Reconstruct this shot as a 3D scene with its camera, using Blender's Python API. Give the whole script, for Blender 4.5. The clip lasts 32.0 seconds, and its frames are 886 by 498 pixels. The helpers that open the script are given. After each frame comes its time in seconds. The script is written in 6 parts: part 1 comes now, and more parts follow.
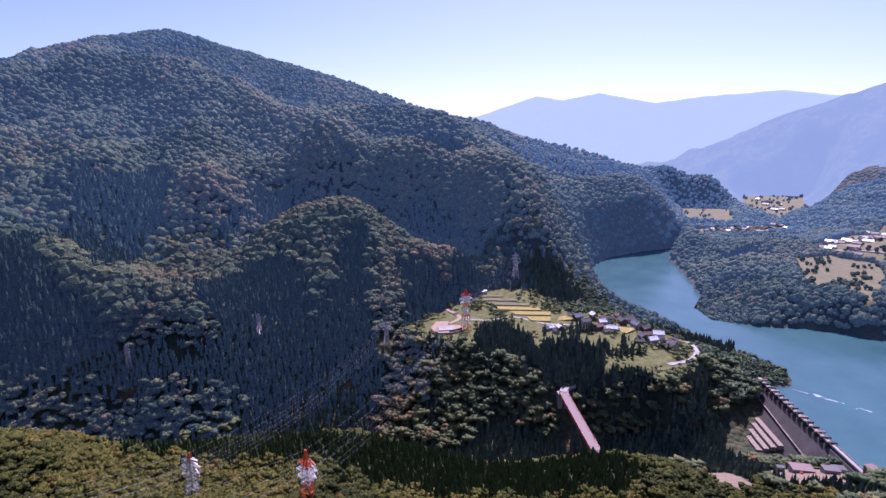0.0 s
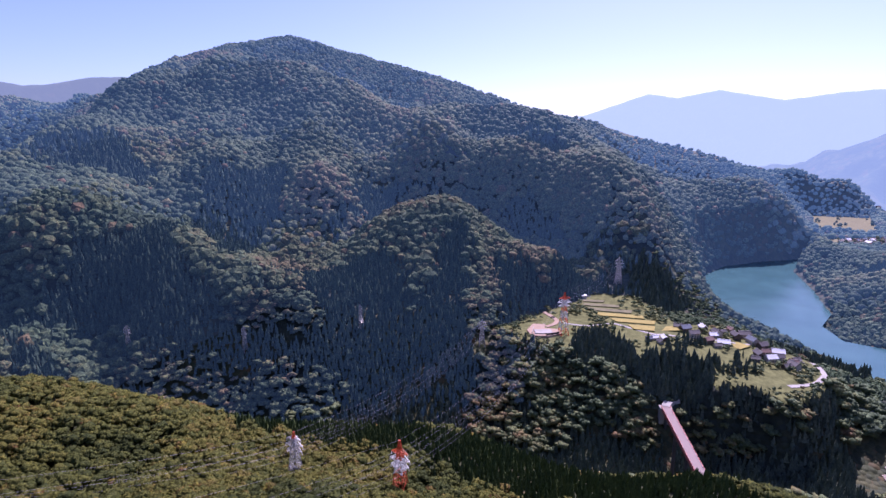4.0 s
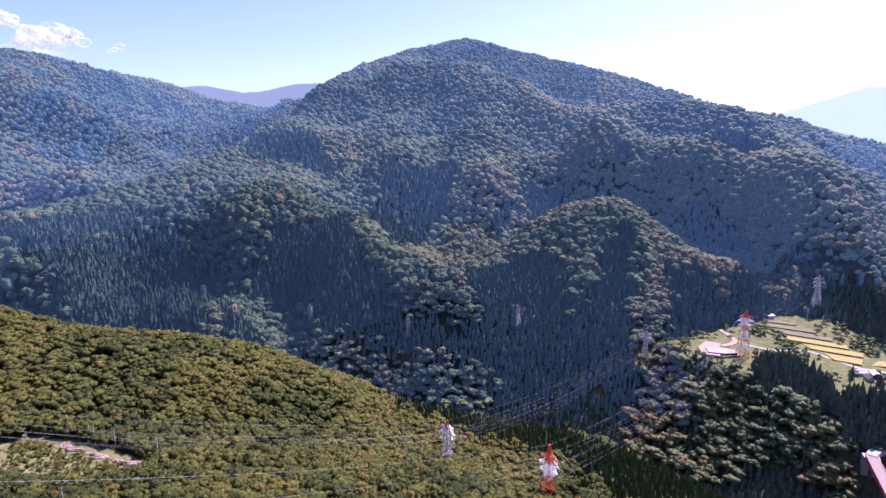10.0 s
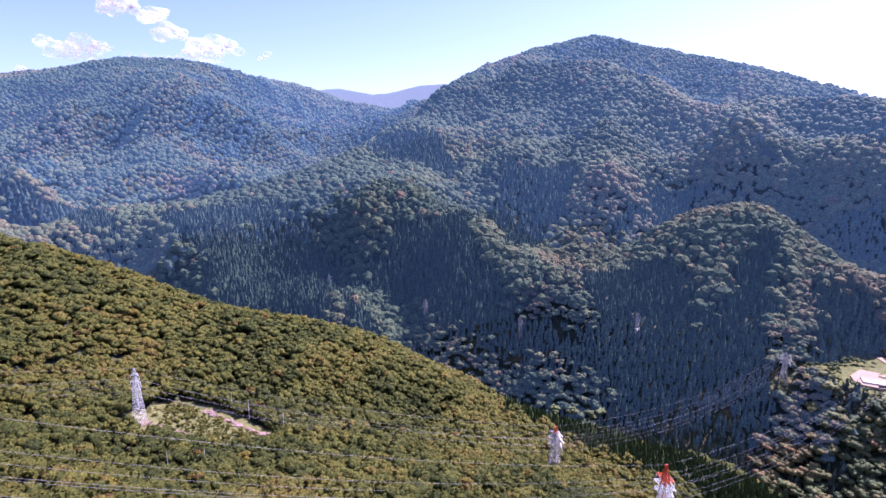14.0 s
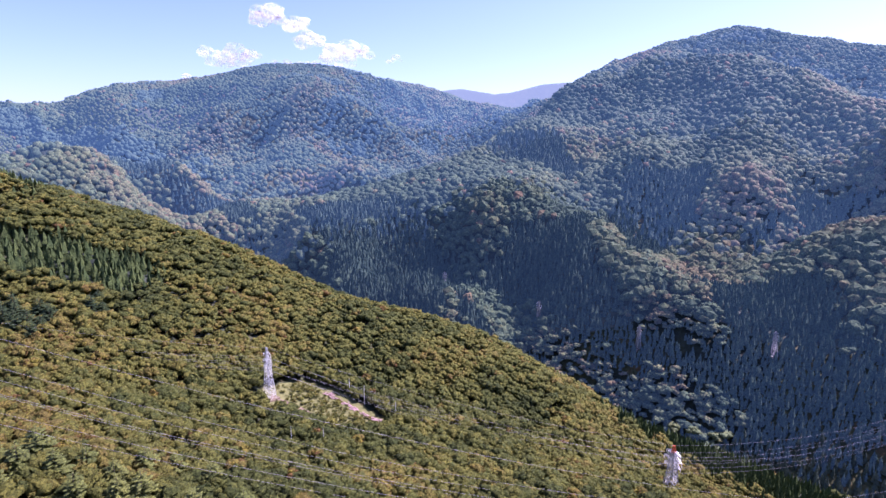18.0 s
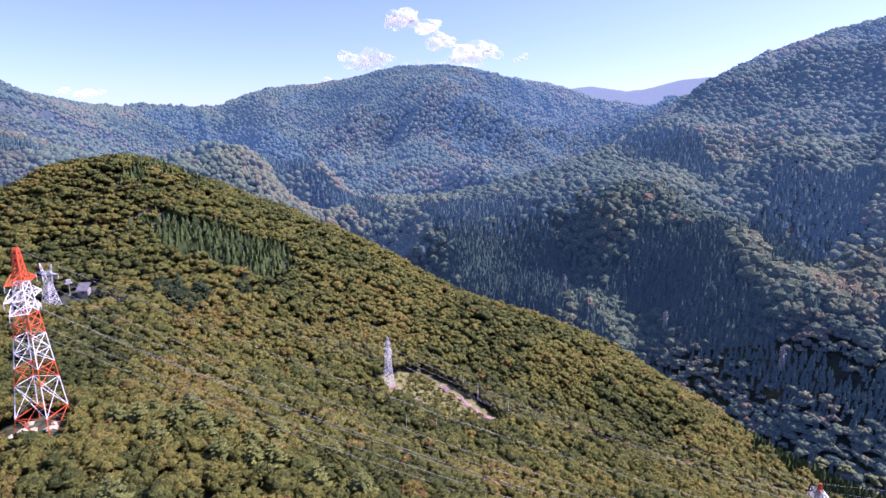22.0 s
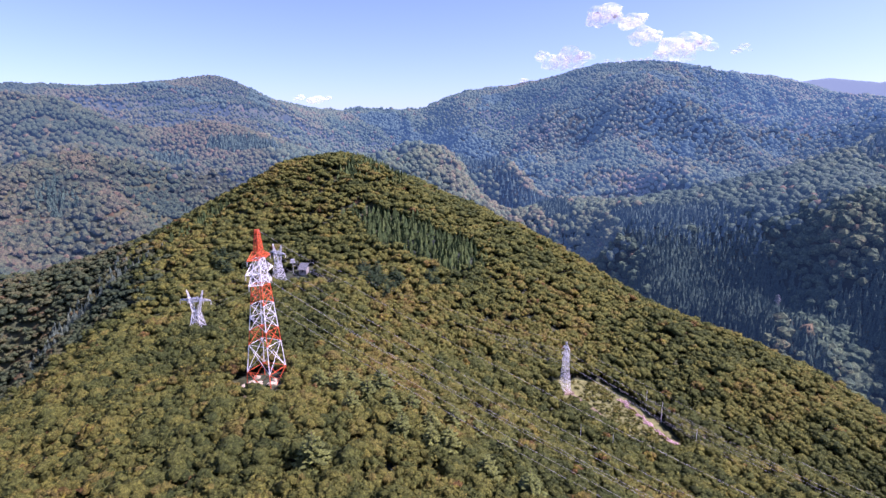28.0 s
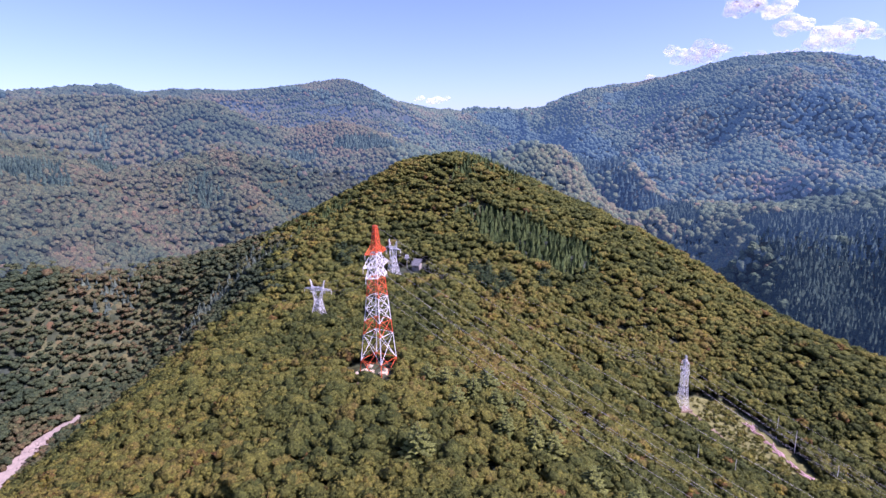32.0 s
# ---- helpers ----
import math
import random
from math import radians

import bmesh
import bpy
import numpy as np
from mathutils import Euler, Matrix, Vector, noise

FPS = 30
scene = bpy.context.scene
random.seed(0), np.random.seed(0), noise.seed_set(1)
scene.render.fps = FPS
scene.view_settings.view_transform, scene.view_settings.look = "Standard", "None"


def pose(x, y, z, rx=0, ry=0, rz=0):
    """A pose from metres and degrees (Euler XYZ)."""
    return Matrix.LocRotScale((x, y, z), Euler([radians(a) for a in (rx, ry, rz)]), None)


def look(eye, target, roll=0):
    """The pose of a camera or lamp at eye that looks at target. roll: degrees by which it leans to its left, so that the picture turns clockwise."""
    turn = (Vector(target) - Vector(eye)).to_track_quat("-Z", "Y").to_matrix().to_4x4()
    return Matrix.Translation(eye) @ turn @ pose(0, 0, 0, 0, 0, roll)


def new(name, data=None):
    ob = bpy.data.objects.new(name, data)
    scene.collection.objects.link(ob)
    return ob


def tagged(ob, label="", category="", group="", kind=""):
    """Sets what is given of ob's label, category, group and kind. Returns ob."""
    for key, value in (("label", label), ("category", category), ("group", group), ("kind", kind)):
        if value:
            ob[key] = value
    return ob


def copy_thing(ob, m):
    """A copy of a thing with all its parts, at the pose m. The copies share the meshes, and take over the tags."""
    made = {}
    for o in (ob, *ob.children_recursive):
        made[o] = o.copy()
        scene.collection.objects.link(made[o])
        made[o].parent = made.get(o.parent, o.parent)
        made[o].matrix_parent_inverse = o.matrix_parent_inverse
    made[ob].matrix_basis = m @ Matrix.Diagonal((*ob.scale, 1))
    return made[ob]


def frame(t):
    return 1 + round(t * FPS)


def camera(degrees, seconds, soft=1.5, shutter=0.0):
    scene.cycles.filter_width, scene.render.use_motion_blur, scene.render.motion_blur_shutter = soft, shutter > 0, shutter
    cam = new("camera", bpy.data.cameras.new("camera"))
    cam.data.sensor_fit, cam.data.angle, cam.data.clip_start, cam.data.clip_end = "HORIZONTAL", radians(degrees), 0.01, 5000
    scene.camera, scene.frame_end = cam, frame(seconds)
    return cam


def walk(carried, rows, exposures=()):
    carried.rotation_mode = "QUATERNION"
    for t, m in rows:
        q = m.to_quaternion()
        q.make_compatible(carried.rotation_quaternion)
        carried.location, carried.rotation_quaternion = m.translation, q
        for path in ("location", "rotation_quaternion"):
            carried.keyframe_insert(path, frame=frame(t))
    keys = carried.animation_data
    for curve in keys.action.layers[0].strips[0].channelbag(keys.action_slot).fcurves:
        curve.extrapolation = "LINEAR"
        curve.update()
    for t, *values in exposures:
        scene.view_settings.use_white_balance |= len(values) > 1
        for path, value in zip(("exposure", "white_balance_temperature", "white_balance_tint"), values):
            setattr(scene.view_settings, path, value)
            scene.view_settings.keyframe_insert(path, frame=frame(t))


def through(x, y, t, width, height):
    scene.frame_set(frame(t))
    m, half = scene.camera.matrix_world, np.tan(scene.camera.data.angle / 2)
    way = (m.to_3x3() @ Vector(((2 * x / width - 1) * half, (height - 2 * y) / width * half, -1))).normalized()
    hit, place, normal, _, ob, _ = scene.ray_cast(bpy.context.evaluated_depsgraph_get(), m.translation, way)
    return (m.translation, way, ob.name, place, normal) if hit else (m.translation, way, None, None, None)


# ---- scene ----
# ---- camera: hovers in one place and turns to the left ----
cam = camera(77.85, 32.0)
EYE_Z = 300.0
TURN = [  # seconds, heading, tilt, lean
    (0.0, 0.00, -11.62, -0.23),
    (0.5, 1.15, -11.64, -0.22),
    (1.0, 2.27, -11.62, -0.20),
    (1.5, 3.42, -11.54, -0.23),
    (2.0, 4.87, -11.53, -0.21),
    (2.5, 6.27, -11.55, -0.21),
    (3.0, 7.64, -11.55, -0.21),
    (3.5, 9.08, -11.59, -0.16),
    (5.5, 14.74, -11.69, -0.18),
    (6.0, 16.18, -11.71, -0.19),
    (6.5, 17.60, -11.68, -0.18),
    (7.0, 19.02, -11.66, -0.17),
    (7.5, 20.42, -11.66, -0.18),
    (8.0, 21.82, -11.66, -0.18),
    (8.5, 23.22, -11.67, -0.20),
    (9.0, 24.62, -11.65, -0.21),
    (9.5, 26.09, -11.63, -0.19),
    (10.0, 27.59, -11.64, -0.18),
    (10.5, 29.11, -11.65, -0.16),
    (11.0, 30.63, -11.66, -0.15),
    (11.5, 32.12, -11.64, -0.18),
    (12.0, 33.66, -11.66, -0.16),
    (12.5, 35.24, -11.66, -0.17),
    (13.0, 36.81, -11.66, -0.19),
    (13.5, 38.31, -11.63, -0.17),
    (14.0, 39.87, -11.62, -0.13),
    (14.5, 41.39, -11.62, -0.17),
    (16.5, 47.60, -11.67, -0.21),
    (17.0, 49.08, -11.70, -0.16),
    (17.5, 50.61, -11.68, -0.10),
    (18.0, 52.10, -11.63, -0.11),
    (18.5, 53.61, -11.63, -0.10),
    (19.0, 55.14, -11.61, -0.13),
    (19.5, 56.72, -11.62, -0.14),
    (20.0, 58.32, -11.62, -0.16),
    (20.5, 59.96, -11.61, -0.15),
    (21.0, 61.53, -11.62, -0.13),
    (21.5, 63.21, -11.65, -0.13),
    (22.0, 64.82, -11.69, -0.16),
    (22.5, 66.38, -11.70, -0.15),
    (23.0, 67.94, -11.70, -0.11),
    (23.5, 69.58, -11.67, -0.12),
    (24.0, 71.27, -11.67, -0.13),
    (24.5, 72.90, -11.67, -0.18),
    (25.0, 74.57, -11.66, -0.16),
    (25.5, 76.20, -11.66, -0.16),
    (27.5, 82.71, -11.62, -0.17),
    (28.0, 84.34, -11.60, -0.20),
    (28.5, 85.85, -11.60, -0.20),
    (29.0, 87.31, -11.57, -0.20),
    (29.5, 88.74, -11.55, -0.18),
    (30.0, 90.18, -11.55, -0.21),
    (30.5, 91.65, -11.57, -0.18),
    (31.0, 93.15, -11.57, -0.22),
    (31.5, 94.70, -11.55, -0.22),
    (32.0, 96.18, -11.58, -0.23),
]
walk(cam, [(t, pose(0, 0, EYE_Z, 90 + tilt, 0, yaw) @ pose(0, 0, 0, 0, 0, lean)) for t, yaw, tilt, lean in TURN],
     exposures=[(t, stops, 5700, 51) for t, stops in ((0.0, 0.64), (3.5, 0.70), (6.0, 0.92), (9.0, 1.14), (13.0, 1.34), (19.0, 1.32), (25.0, 1.20), (32.0, 1.10))])

# ---- world and sun ----
SUN_BEARING, SUN_HEIGHT = -15.0, 52.0   # degrees to the left of +y, degrees above the horizon
sky_world = bpy.data.worlds.new("sky")
scene.world = sky_world
sky_world.use_nodes = True
wn = sky_world.node_tree.nodes
sky = wn.new("ShaderNodeTexSky")
sky.sky_type = "NISHITA"
sky.sun_disc = False
sky.sun_elevation = radians(SUN_HEIGHT)
sky.sun_rotation = radians(-SUN_BEARING)
sky.altitude = 300
sky.air_density, sky.dust_density, sky.ozone_density = 0.8, 1.2, 4.0
wn["Background"].inputs["Strength"].default_value = 0.10
sky_world.node_tree.links.new(sky.outputs[0], wn["Background"].inputs["Color"])
sun = new("sun", bpy.data.lights.new("sun", "SUN"))
sun.data.energy, sun.data.angle, sun.data.color = 4.4, radians(0.53), (1.0, 0.95, 0.88)
sa, se = radians(SUN_BEARING), radians(SUN_HEIGHT)
sun.matrix_world = look((-1000 * math.sin(sa) * math.cos(se), 1000 * math.cos(sa) * math.cos(se), 1000 * math.sin(se)), (0, 0, 0))


# ---- materials ----
def nodes(name):
    m = bpy.data.materials.new(name)
    m.use_nodes = True
    t = m.node_tree
    t.nodes.remove(t.nodes["Principled BSDF"])
    return m, t, t.nodes["Material Output"]


def put(t, kind, **values):
    n = t.nodes.new(kind)
    for key, value in values.items():
        n.inputs[key.replace("_", " ")].default_value = value
    return n


def ramp(t, fac, stops):
    n = t.nodes.new("ShaderNodeValToRGB")
    e = n.color_ramp.elements
    while len(e) < len(stops):
        e.new(0.5)
    for k, (p, c) in zip(e, stops):
        k.position, k.color = p, (*c, 1)
    t.links.new(fac, n.inputs[0])
    return n.outputs[0]


def noise_of(t, scale, detail=3.0, rough=0.55, vector=None):
    n = put(t, "ShaderNodeTexNoise", Scale=scale, Detail=detail, Roughness=rough)
    if vector is None:
        g = t.nodes.new("ShaderNodeNewGeometry")
        vector = g.outputs["Position"]
    t.links.new(vector, n.inputs["Vector"])
    return n.outputs["Fac"]


def mixed(t, fac, a, b, blend="MIX"):
    n = t.nodes.new("ShaderNodeMix")
    n.data_type, n.blend_type = "RGBA", blend
    for value, socket in ((fac, n.inputs[0]), (a, n.inputs[6]), (b, n.inputs[7])):
        if isinstance(value, (int, float)):
            socket.default_value = value
        elif isinstance(value, tuple):
            socket.default_value = (*value, 1)
        else:
            t.links.new(value, socket)
    return n.outputs[2]


def bumped(t, height, distance, strength=1.0):
    b = put(t, "ShaderNodeBump", Strength=strength, Distance=distance)
    t.links.new(height, b.inputs["Height"])
    return b.outputs[0]


def plain(name, colour, rough=0.6, metal=0.0, scale=0.6, vary=0.25, bump=0.0, gloss=0.5):
    """Paint, metal, concrete, soil: a colour with grain and stains at two scales."""
    m, t, out = nodes(name)
    p = put(t, "ShaderNodeBsdfPrincipled", Roughness=rough, Metallic=metal)
    p.inputs["Specular IOR Level"].default_value = gloss
    a = noise_of(t, scale, 4)
    b = noise_of(t, scale * 9, 3)
    lo = tuple(c * (1 - vary) for c in colour)
    hi = tuple(min(1, c * (1 + vary)) for c in colour)
    c = ramp(t, a, [(0.3, lo), (0.7, hi)])
    c = mixed(t, 0.35, c, ramp(t, b, [(0.35, lo), (0.65, hi)]))
    t.links.new(c, p.inputs["Base Color"])
    if bump:
        t.links.new(bumped(t, b, bump), p.inputs["Normal"])
    t.links.new(p.outputs[0], out.inputs[0])
    return m


def foliage(name, stops, grain=0.9, through=0.3, bump=0.6, haze_glow=0.0, gloss=0.2, patch=1.0):
    """Leaves: each tree has its own tone; clumps vary inside the crown at two scales, hollows of the bump darker, humps
    lighter; far trees emit blue as painted haze.
    """
    m, t, out = nodes(name)
    tone = t.nodes.new("ShaderNodeAttribute")
    tone.attribute_name = "tone"
    c = ramp(t, tone.outputs["Fac"], stops)
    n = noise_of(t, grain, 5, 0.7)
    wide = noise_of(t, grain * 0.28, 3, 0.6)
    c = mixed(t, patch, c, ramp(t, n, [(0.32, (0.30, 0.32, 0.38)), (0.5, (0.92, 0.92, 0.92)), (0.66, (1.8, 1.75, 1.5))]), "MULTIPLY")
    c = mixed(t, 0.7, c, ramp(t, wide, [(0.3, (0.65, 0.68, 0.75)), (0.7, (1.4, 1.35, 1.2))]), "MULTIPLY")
    d = put(t, "ShaderNodeBsdfPrincipled", Roughness=0.7 - 0.25 * gloss)
    d.inputs["Specular IOR Level"].default_value = gloss
    t.links.new(c, d.inputs["Base Color"])
    t.links.new(bumped(t, n, bump), d.inputs["Normal"])
    # blue emission stands in for the haze before far trees
    if haze_glow:
        d.inputs["Emission Color"].default_value = (*HAZE_BLUE, 1)
        d.inputs["Emission Strength"].default_value = haze_glow
    s = put(t, "ShaderNodeBsdfTranslucent")
    t.links.new(c, s.inputs["Color"])
    x = put(t, "ShaderNodeMixShader", Fac=through)
    t.links.new(d.outputs[0], x.inputs[1])
    t.links.new(s.outputs[0], x.inputs[2])
    t.links.new(x.outputs[0], out.inputs[0])
    return m


BROAD = [(0.0, (0.047, 0.061, 0.020)), (0.25, (0.082, 0.096, 0.027)), (0.5, (0.116, 0.122, 0.031)), (0.68, (0.143, 0.139, 0.033)),
         (0.8, (0.153, 0.134, 0.036)), (0.9, (0.141, 0.111, 0.035)), (0.96, (0.184, 0.164, 0.029)), (1.0, (0.131, 0.078, 0.031))]
# WOODS, DARK and BANK: leaf colours lifted and shifted to blue as painted haze
WOODS = [(0.0, (0.069, 0.110, 0.071)), (0.35, (0.103, 0.148, 0.084)), (0.65, (0.149, 0.177, 0.087)), (0.85, (0.189, 0.171, 0.091)), (1.0, (0.202, 0.143, 0.080))]
DARK = [(0.0, (0.052, 0.090, 0.072)), (0.5, (0.070, 0.114, 0.086)), (1.0, (0.096, 0.142, 0.099))]
BANK = [(0.0, (0.080, 0.117, 0.070)), (0.35, (0.117, 0.158, 0.081)), (0.65, (0.164, 0.184, 0.084)), (0.85, (0.197, 0.168, 0.079)), (1.0, (0.216, 0.143, 0.075))]
HAZE_BLUE = (0.24, 0.53, 1.0)   # painted haze: the blue that far trees and slopes emit
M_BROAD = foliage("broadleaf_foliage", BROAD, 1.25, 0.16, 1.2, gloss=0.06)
M_BANK = foliage("river_leaves_haze_tint", BANK, 0.8, 0.2, 0.7, gloss=0.1, patch=0.7)
M_CEDAR_BANK = foliage("river_cedar_foliage", [(0.0, (0.075, 0.108, 0.088)), (0.5, (0.105, 0.142, 0.112)), (1.0, (0.135, 0.172, 0.125))], 0.7, 0.25, 0.6, gloss=0.1, patch=0.6)
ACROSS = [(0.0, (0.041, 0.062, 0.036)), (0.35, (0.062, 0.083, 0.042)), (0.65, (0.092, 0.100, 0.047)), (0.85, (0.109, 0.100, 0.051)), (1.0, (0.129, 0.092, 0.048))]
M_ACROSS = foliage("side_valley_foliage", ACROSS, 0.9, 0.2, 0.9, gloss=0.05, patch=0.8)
M_ACROSS_UPPER = foliage("upper_side_valley_haze_glow", ACROSS, 0.6, 0.2, 0.9, 0.040, 0.05, 0.8)
M_ACROSS_FAR = foliage("south_slope_haze_glow", ACROSS, 0.4, 0.2, 0.8, 0.065, 0.05, 0.7)
M_ACROSS_CREST = foliage("south_crest_haze_glow", ACROSS, 0.3, 0.2, 0.7, 0.090, 0.05, 0.6)
M_SHORE = foliage("shore_leaves_haze_tint", WOODS, 0.7, 0.2, 0.7, gloss=0.05, patch=0.7)
M_WOODS = foliage("valley_leaves_haze_glow", WOODS, 0.45, 0.4, 1.0, 0.029, 0.08, 1.0)
M_CEDAR = foliage("valley_cedar_haze_glow", DARK, 0.7, 0.3, 0.6, 0.025, 0.08, 1.0)
M_WOODS_MID = foliage("slope_leaves_haze_glow", WOODS, 0.35, 0.4, 0.9, 0.062, 0.1, 1.0)
M_CEDAR_MID = foliage("slope_cedar_haze_glow", DARK, 0.5, 0.3, 0.7, 0.056, 0.1, 1.0)
M_WOODS_FAR = foliage("mountain_leaves_haze_glow", WOODS, 0.3, 0.4, 0.8, 0.088, 0.1, 1.0)
M_CEDAR_FAR = foliage("mountain_cedar_haze_glow", DARK, 0.4, 0.3, 0.6, 0.082, 0.1, 0.5)
M_WOODS_CREST = foliage("crest_leaves_haze_glow", WOODS, 0.3, 0.4, 0.6, 0.128, 0.05, 0.6)
M_CEDAR_CREST = foliage("crest_cedar_haze_glow", DARK, 0.4, 0.3, 0.5, 0.124, 0.05, 0.6)
M_WOODS_HAZE = foliage("far_leaves_haze_glow", WOODS, 0.3, 0.3, 0.6, 0.160, 0.05, 0.6)
M_CEDAR_HAZE = foliage("far_cedar_haze_glow", DARK, 0.4, 0.3, 0.5, 0.160, 0.05, 0.6)
M_CEDAR_YOUNG = foliage("young_cedar_foliage", [(0.0, (0.058, 0.088, 0.036)), (1.0, (0.092, 0.122, 0.044))], 0.9, 0.16, gloss=0.0, patch=0.6)
M_PINE = foliage("pine_foliage", [(0.0, (0.125, 0.150, 0.040)), (1.0, (0.165, 0.185, 0.048))], 1.2, 0.25)
M_PINE_DARK = foliage("dark_pine_foliage", [(0.0, (0.040, 0.066, 0.034)), (1.0, (0.060, 0.088, 0.040))], 1.2, 0.15, gloss=0.05)
M_BARK = plain("bark", (0.11, 0.085, 0.065), 0.9, bump=0.03)


def woodland(name, scale, haze_glow=0.0, air=HAZE_BLUE, depth=1.0, relief=0.45):
    """A wooded slope seen from afar: clumped crowns in relief, patches of conifers and autumn leaves. Far slopes have
    haze painted in: a dimmed base colour and blue emission.
    """
    m, t, out = nodes(name)
    p = put(t, "ShaderNodeBsdfPrincipled", Roughness=0.75)
    p.inputs["Specular IOR Level"].default_value = 0.15 if relief > 0.1 else 0.0
    v = put(t, "ShaderNodeTexVoronoi", Scale=scale)
    g = t.nodes.new("ShaderNodeNewGeometry")
    t.links.new(g.outputs["Position"], v.inputs["Vector"])
    sep = t.nodes.new("ShaderNodeSeparateColor")
    t.links.new(v.outputs["Color"], sep.inputs[0])
    each = ramp(t, sep.outputs[0], [(0.0, (0.045, 0.060, 0.036)), (0.45, (0.075, 0.090, 0.045)), (0.75, (0.105, 0.108, 0.052)), (0.92, (0.115, 0.102, 0.05)), (1.0, (0.14, 0.09, 0.045))])
    dark = ramp(t, sep.outputs[1], [(0.0, (0.034, 0.048, 0.040)), (1.0, (0.050, 0.066, 0.046))])
    patch = ramp(t, noise_of(t, 0.006, 3), [(0.50, (0, 0, 0)), (0.56, (1, 1, 1))])
    c = mixed(t, patch, each, dark)
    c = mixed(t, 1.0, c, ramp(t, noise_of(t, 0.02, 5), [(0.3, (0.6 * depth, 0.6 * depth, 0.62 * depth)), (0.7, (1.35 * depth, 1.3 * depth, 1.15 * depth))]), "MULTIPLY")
    t.links.new(c, p.inputs["Base Color"])
    inv = put(t, "ShaderNodeMath")
    inv.operation = "SUBTRACT"
    inv.inputs[0].default_value = 1.0
    t.links.new(v.outputs["Distance"], inv.inputs[1])
    t.links.new(bumped(t, inv.outputs[0], relief / scale), p.inputs["Normal"])
    # haze painted onto the slope as blue emission
    if haze_glow:
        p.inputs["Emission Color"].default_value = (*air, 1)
        p.inputs["Emission Strength"].default_value = haze_glow
    t.links.new(p.outputs[0], out.inputs[0])
    return m


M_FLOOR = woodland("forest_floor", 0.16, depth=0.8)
M_VALLEY = woodland("valley_woodland_haze_glow", 0.12, 0.014, depth=0.7)
M_FAR = woodland("far_woodland_haze_glow", 0.08, 0.045, depth=0.7)
M_FARTHER = woodland("farther_woodland_haze_glow", 0.065, 0.095, depth=0.6)
M_HAZY = woodland("north_woodland_haze_glow", 0.06, 0.36, (0.48, 0.72, 1.0), 0.4, 0.08)
M_RANGE = woodland("distant_range_haze_glow", 0.03, 0.5, (0.60, 0.84, 1.0), 0.3, 0.06)
M_RANGE_WEST = woodland("western_range_haze_glow", 0.03, 0.25, (0.58, 0.78, 1.0), 0.25, 0.06)
M_RED = plain("red_paint", (0.74, 0.12, 0.035), 0.45, scale=0.3, vary=0.15)
M_WHITE = plain("white_paint", (0.78, 0.77, 0.75), 0.45, scale=0.3, vary=0.08)
M_STEEL = plain("galvanised_steel", (0.42, 0.42, 0.43), 0.4, 0.3, scale=0.3, vary=0.1)
M_BRIGHT_STEEL = plain("bright_zinc_steel", (0.66, 0.66, 0.66), 0.4, 0.1, scale=0.3, vary=0.08)
M_WIRE = plain("aluminium_wire", (0.30, 0.30, 0.31), 0.4, 0.3, vary=0.05)
M_CONCRETE = plain("concrete", (0.32, 0.30, 0.275), 0.85, scale=0.15, vary=0.3, bump=0.05)
M_DARK_CONCRETE = plain("dark_concrete", (0.075, 0.066, 0.062), 0.9, scale=0.1, vary=0.35, bump=0.1)
M_EARTH = plain("bare_earth", (0.21, 0.155, 0.105), 0.95, scale=0.2, vary=0.3, bump=0.2)
M_GRASS = plain("meadow_grass", (0.135, 0.142, 0.055), 0.9, scale=0.14, vary=0.5, bump=0.4, gloss=0.1)
M_CLEARING = plain("dry_clearing_grass", (0.160, 0.160, 0.062), 0.95, scale=0.35, vary=0.45, bump=0.4, gloss=0.05)
M_RICE = plain("ripe_rice", (0.29, 0.235, 0.055), 0.9, scale=0.2, vary=0.25, bump=0.2)
M_STUBBLE = plain("cut_field", (0.14, 0.13, 0.06), 0.9, scale=0.1, vary=0.3, bump=0.2)
M_STONE = plain("pale_river_stone", (0.29, 0.235, 0.19), 0.9, scale=0.3, vary=0.3, bump=0.3)


# ---- land ----
def lattice_noise(x, y, seed):
    table = np.random.RandomState(seed).rand(256, 256)
    xi, yi = np.floor(x).astype(int), np.floor(y).astype(int)
    u, v = x - xi, y - yi
    u, v = u * u * u * (u * (u * 6 - 15) + 10), v * v * v * (v * (v * 6 - 15) + 10)
    a, b = table[xi % 256, yi % 256], table[(xi + 1) % 256, yi % 256]
    c, d = table[xi % 256, (yi + 1) % 256], table[(xi + 1) % 256, (yi + 1) % 256]
    return (a * (1 - u) + b * u) * (1 - v) + (c * (1 - u) + d * u) * v


def fractal(x, y, size, seed, octaves=4, ridged=False):
    out, gain, total = 0.0, 1.0, 0.0
    for k in range(octaves):
        n = lattice_noise(x / size * 2 ** k + 17.3 * k, y / size * 2 ** k + 5.1 * k, seed + k)
        out = out + gain * (1 - abs(2 * n - 1) if ridged else n)
        total += gain
        gain *= 0.5
    return out / total


